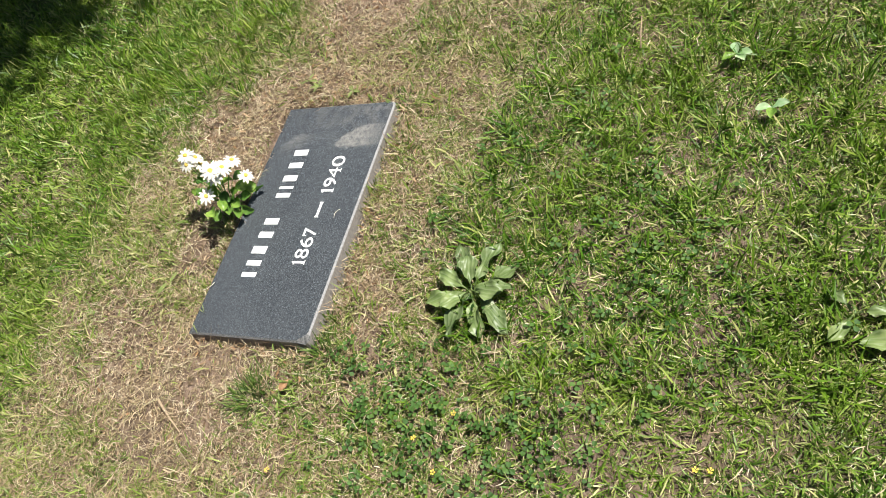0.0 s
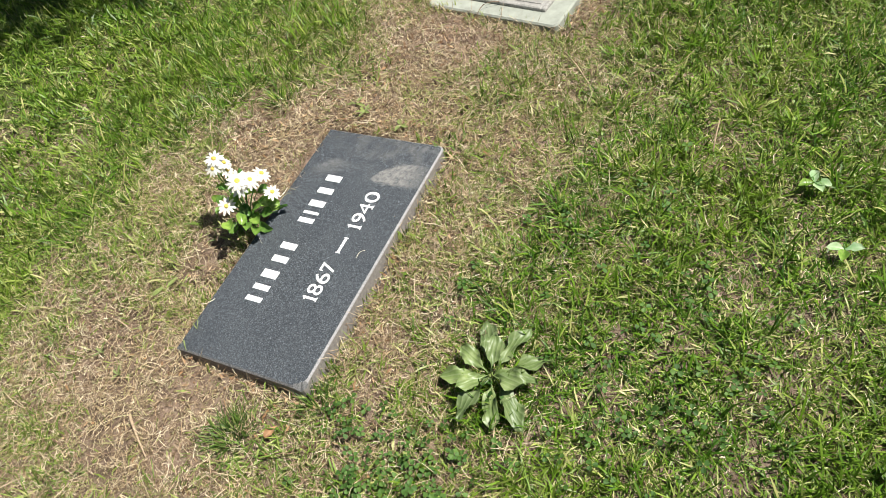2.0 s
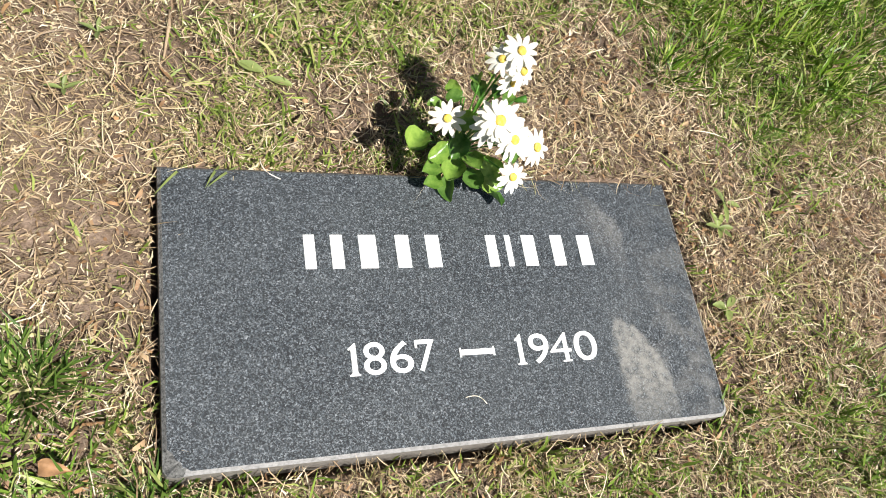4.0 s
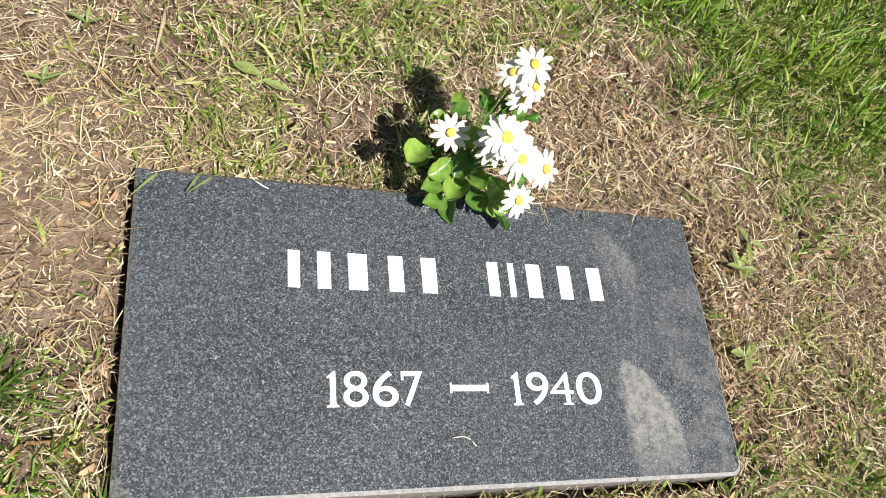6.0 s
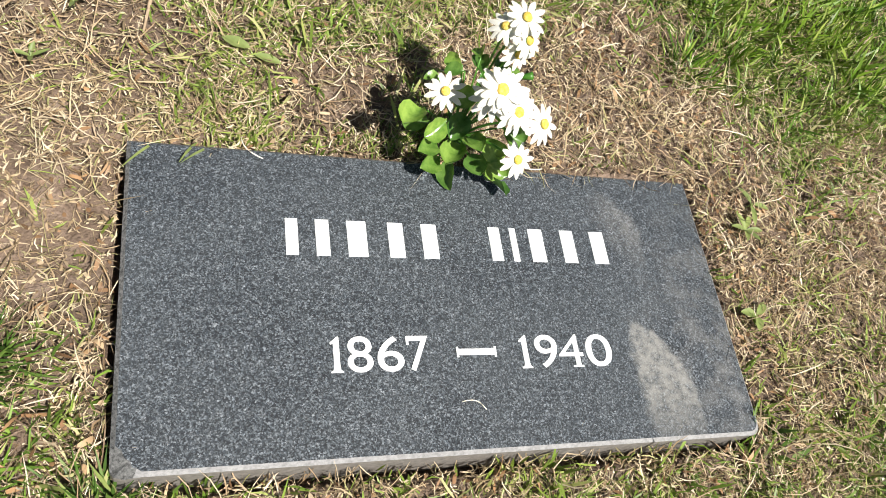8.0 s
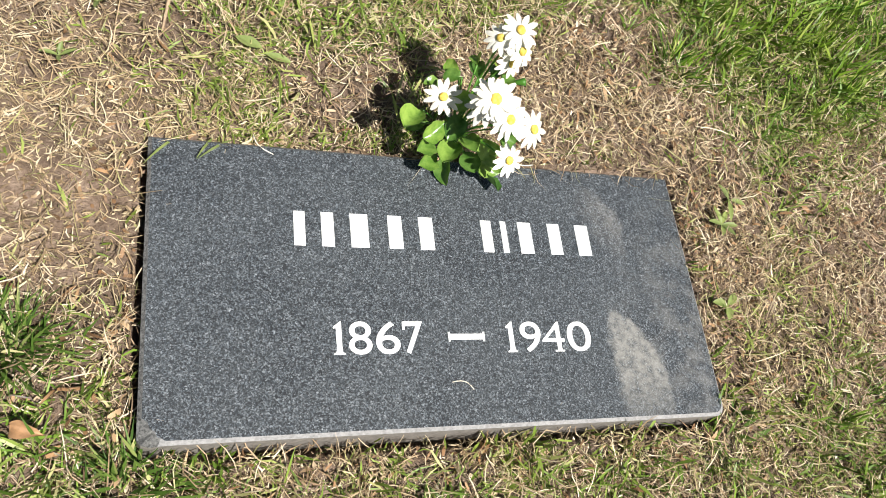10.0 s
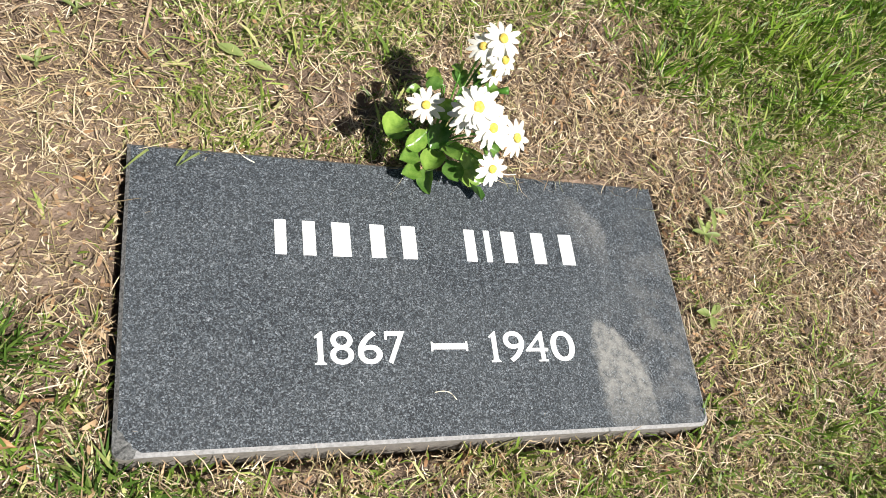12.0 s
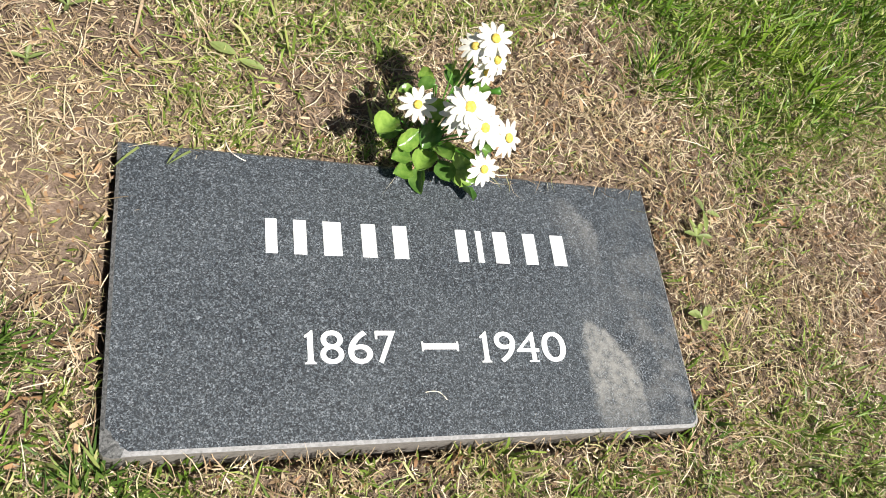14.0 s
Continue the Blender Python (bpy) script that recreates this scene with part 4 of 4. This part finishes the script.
def make_chips():
    """Bark and straw chips strewn over the bare soil."""
    rng = np.random.default_rng(8)
    verts, faces = [], []
    x, y = scatter(rng, 16000, -0.75, 0.8, -0.35, 0.5)
    keep = (rng.random(len(x)) < 0.04 + 0.28 * bareness(x, y)) & ~on_stone(x, y, 0.006)
    for px, py in zip(x[keep], y[keep]):
        le, w, h = rng.uniform(0.003, 0.011), rng.uniform(0.0012, 0.0038), rng.uniform(0.0006, 0.002)
        m = Matrix.Translation((px, py, float(ground_z(px, py)) + rng.uniform(0.001, 0.006))) @ Euler((rng.normal(0, 0.35), rng.normal(0, 0.35), rng.uniform(0, 6.3))).to_matrix().to_4x4()
        i = len(verts)
        for cx, cy, cz in ((-1, -0.6, 0), (0.8, -1, 0), (1, 0.7, 0), (-0.7, 1, 0), (0.1, 0, 1)):
            verts.append(tuple(m @ Vector((cx * le / 2, cy * w / 2, cz * h))))
        faces += [(i, i + 1, i + 4), (i + 1, i + 2, i + 4), (i + 2, i + 3, i + 4), (i + 3, i, i + 4)]
    ob = mesh_ob("bark_chips", verts, faces, STRAW)
    return tagged(ob, "small tan bark and straw chips strewn on soil", "wood chips", kind="stuff")


# ---- unseen tree added outside the view, whose crown shades the far lawn ----
def make_shade_tree(at):
    rng = random.Random(3)
    root = tagged(new("tree"), "leafy unseen tree added to shade the lawn behind the markers", "tree")
    root.location = (at[0], at[1], float(ground_z(*at)))
    part("trunk", tube_bm([(0, 0, -0.1), (0.02, 0, 0.3), (0.0, 0.05, 1.6), (-0.1, 0.1, 3.0), (-0.15, 0.1, 4.2)], [0.26, 0.2, 0.16, 0.13, 0.07], 12), BARK, root, smooth=True)
    centre = Vector((-0.55, -0.35, 5.0))
    for k in range(9):
        a = k * 2.4
        tip = centre + Vector((1.3 * math.cos(a), 1.3 * math.sin(a), rng.uniform(-0.5, 0.9)))
        part("limb", tube_bm(bend((-0.05, 0.08, 2.3 + 0.2 * k), tip, (0, 0, -0.15), 5), [0.07, 0.06, 0.05, 0.035, 0.025, 0.012], 7), BARK, root, smooth=True)
    verts, faces = [], []
    for _ in range(330):
        d = Vector((rng.gauss(0, 1), rng.gauss(0, 1), rng.gauss(0, 0.75))).normalized()
        c = centre + Vector((1.7 * d.x, 1.7 * d.y, 1.25 * d.z)) * rng.uniform(0.45, 1.0)
        for _ in range(45):
            p = c + Vector((rng.gauss(0, 0.17), rng.gauss(0, 0.17), rng.gauss(0, 0.13)))
            m = Euler((rng.uniform(-0.9, 0.9), rng.uniform(-0.9, 0.9), rng.uniform(0, 6.3))).to_matrix()
            s = rng.uniform(0.05, 0.09)
            i = len(verts)
            verts += [tuple(p + m @ Vector(q)) for q in ((-s, 0, 0), (0, -0.5 * s, 0.1 * s), (s, 0, -0.1 * s), (0, 0.5 * s, 0.1 * s))]
            faces.append((i, i + 1, i + 2, i + 3))
    crown = mesh_ob("crown", verts, faces, TREE_LEAF, root)
    return root


make_ground()
make_marker()
make_old_marker()
make_bouquet()
make_rosette((-0.172, -0.456), ((28, 0.105, 0.35), (-8, 0.105, 0.4), (-48, 0.1, 0.3), (-78, 0.075, 0.35), (-122, 0.098, 0.3), (-160, 0.085, 0.3), (162, 0.09, 0.35), (112, 0.085, 0.35),
                               (70, 0.07, 0.5), (-100, 0.06, 0.6), (10, 0.065, 0.65), (140, 0.06, 0.7)), 0.034, 7, "grey-green broadleaf weed rosette growing in the lawn")
make_rosette((-0.205, -1.15), ((20, 0.07, 0.35), (95, 0.075, 0.25), (175, 0.06, 0.3), (290, 0.06, 0.3), (60, 0.045, 0.6)), 0.026, 9, "large dusty broadleaf weed beside a bare patch")
make_rosette((-0.165, -1.065), ((40, 0.05, 0.3), (150, 0.055, 0.25), (270, 0.045, 0.3)), 0.02, 13, "small pale broadleaf weed beside a bare patch")
make_seedling((0.364, 0.083), 6, 0.022, 0.0075, 3, "pale green seedling weed on bare soil", rise=0.5)
make_seedling((0.385, 0.118), 3, 0.03, 0.008, 4, "withered pale seedling on bare soil", rise=0.2)
make_seedling((0.343, -0.022), 3, 0.021, 0.011, 5, "three-leaved green seedling beside the granite marker", turn=0.6, rise=0.2)
make_seedling((-0.39, 0.235), 4, 0.018, 0.005, 6, "sparse green seedling on dry bare soil", rise=0.8)
make_seedling((-0.36, 0.31), 4, 0.02, 0.005, 12, "sparse green seedling on dry bare soil", rise=0.8)
make_tuft((-0.415, -0.055), 190, 0.05, 0.0024, 31, "dense dark green grass clump beside the granite marker")
make_tuft((-0.312, -0.178), 120, 0.046, 0.0026, 32, "green grass clump at the chipped granite corner")
make_tuft((0.37, 0.33), 90, 0.055, 0.003, 33, "long green grass clump at the soil edge", LUSH)
make_tuft((0.46, 0.36), 80, 0.055, 0.003, 34, "long green grass clump at the soil edge", LUSH)
make_tuft((0.06, -0.183), 40, 0.035, 0.003, 36, "short green grass clump along the granite front", GRASS)
make_tuft((0.2, -0.186), 46, 0.035, 0.003, 37, "short green grass clump along the granite front", GRASS)
make_tuft((0.315, -0.175), 22, 0.04, 0.0042, 35, "green grass clump at the rounded granite corner")
for k, (u, v) in enumerate(((-0.008, 0.02), (-0.008, 0.1), (-0.008, 0.19), (-0.008, 0.3), (0.08, 0.378), (0.2, 0.378), (0.03, -0.008), (0.1, -0.008))):
    c, sn = math.cos(OLD_TURN), math.sin(OLD_TURN)
    make_tuft((OLD_AT[0] + u * c - v * sn, OLD_AT[1] + u * sn + v * c), 9 + 3 * (k % 4), 0.034, 0.0024, 60 + k, "thin grass creeping over the pale concrete border", GRASS)
make_clover()
for k, spot in enumerate(((-0.436, -0.866), (-0.434, -0.886), (-0.546, -0.167), (-0.45, -0.42), (-0.5, -0.47), (-0.40, -0.48))):
    make_yellow_flower(spot, k)
make_loose_bits()
make_shade_tree((2.52, 0.64))
make_lawn()
make_chips()
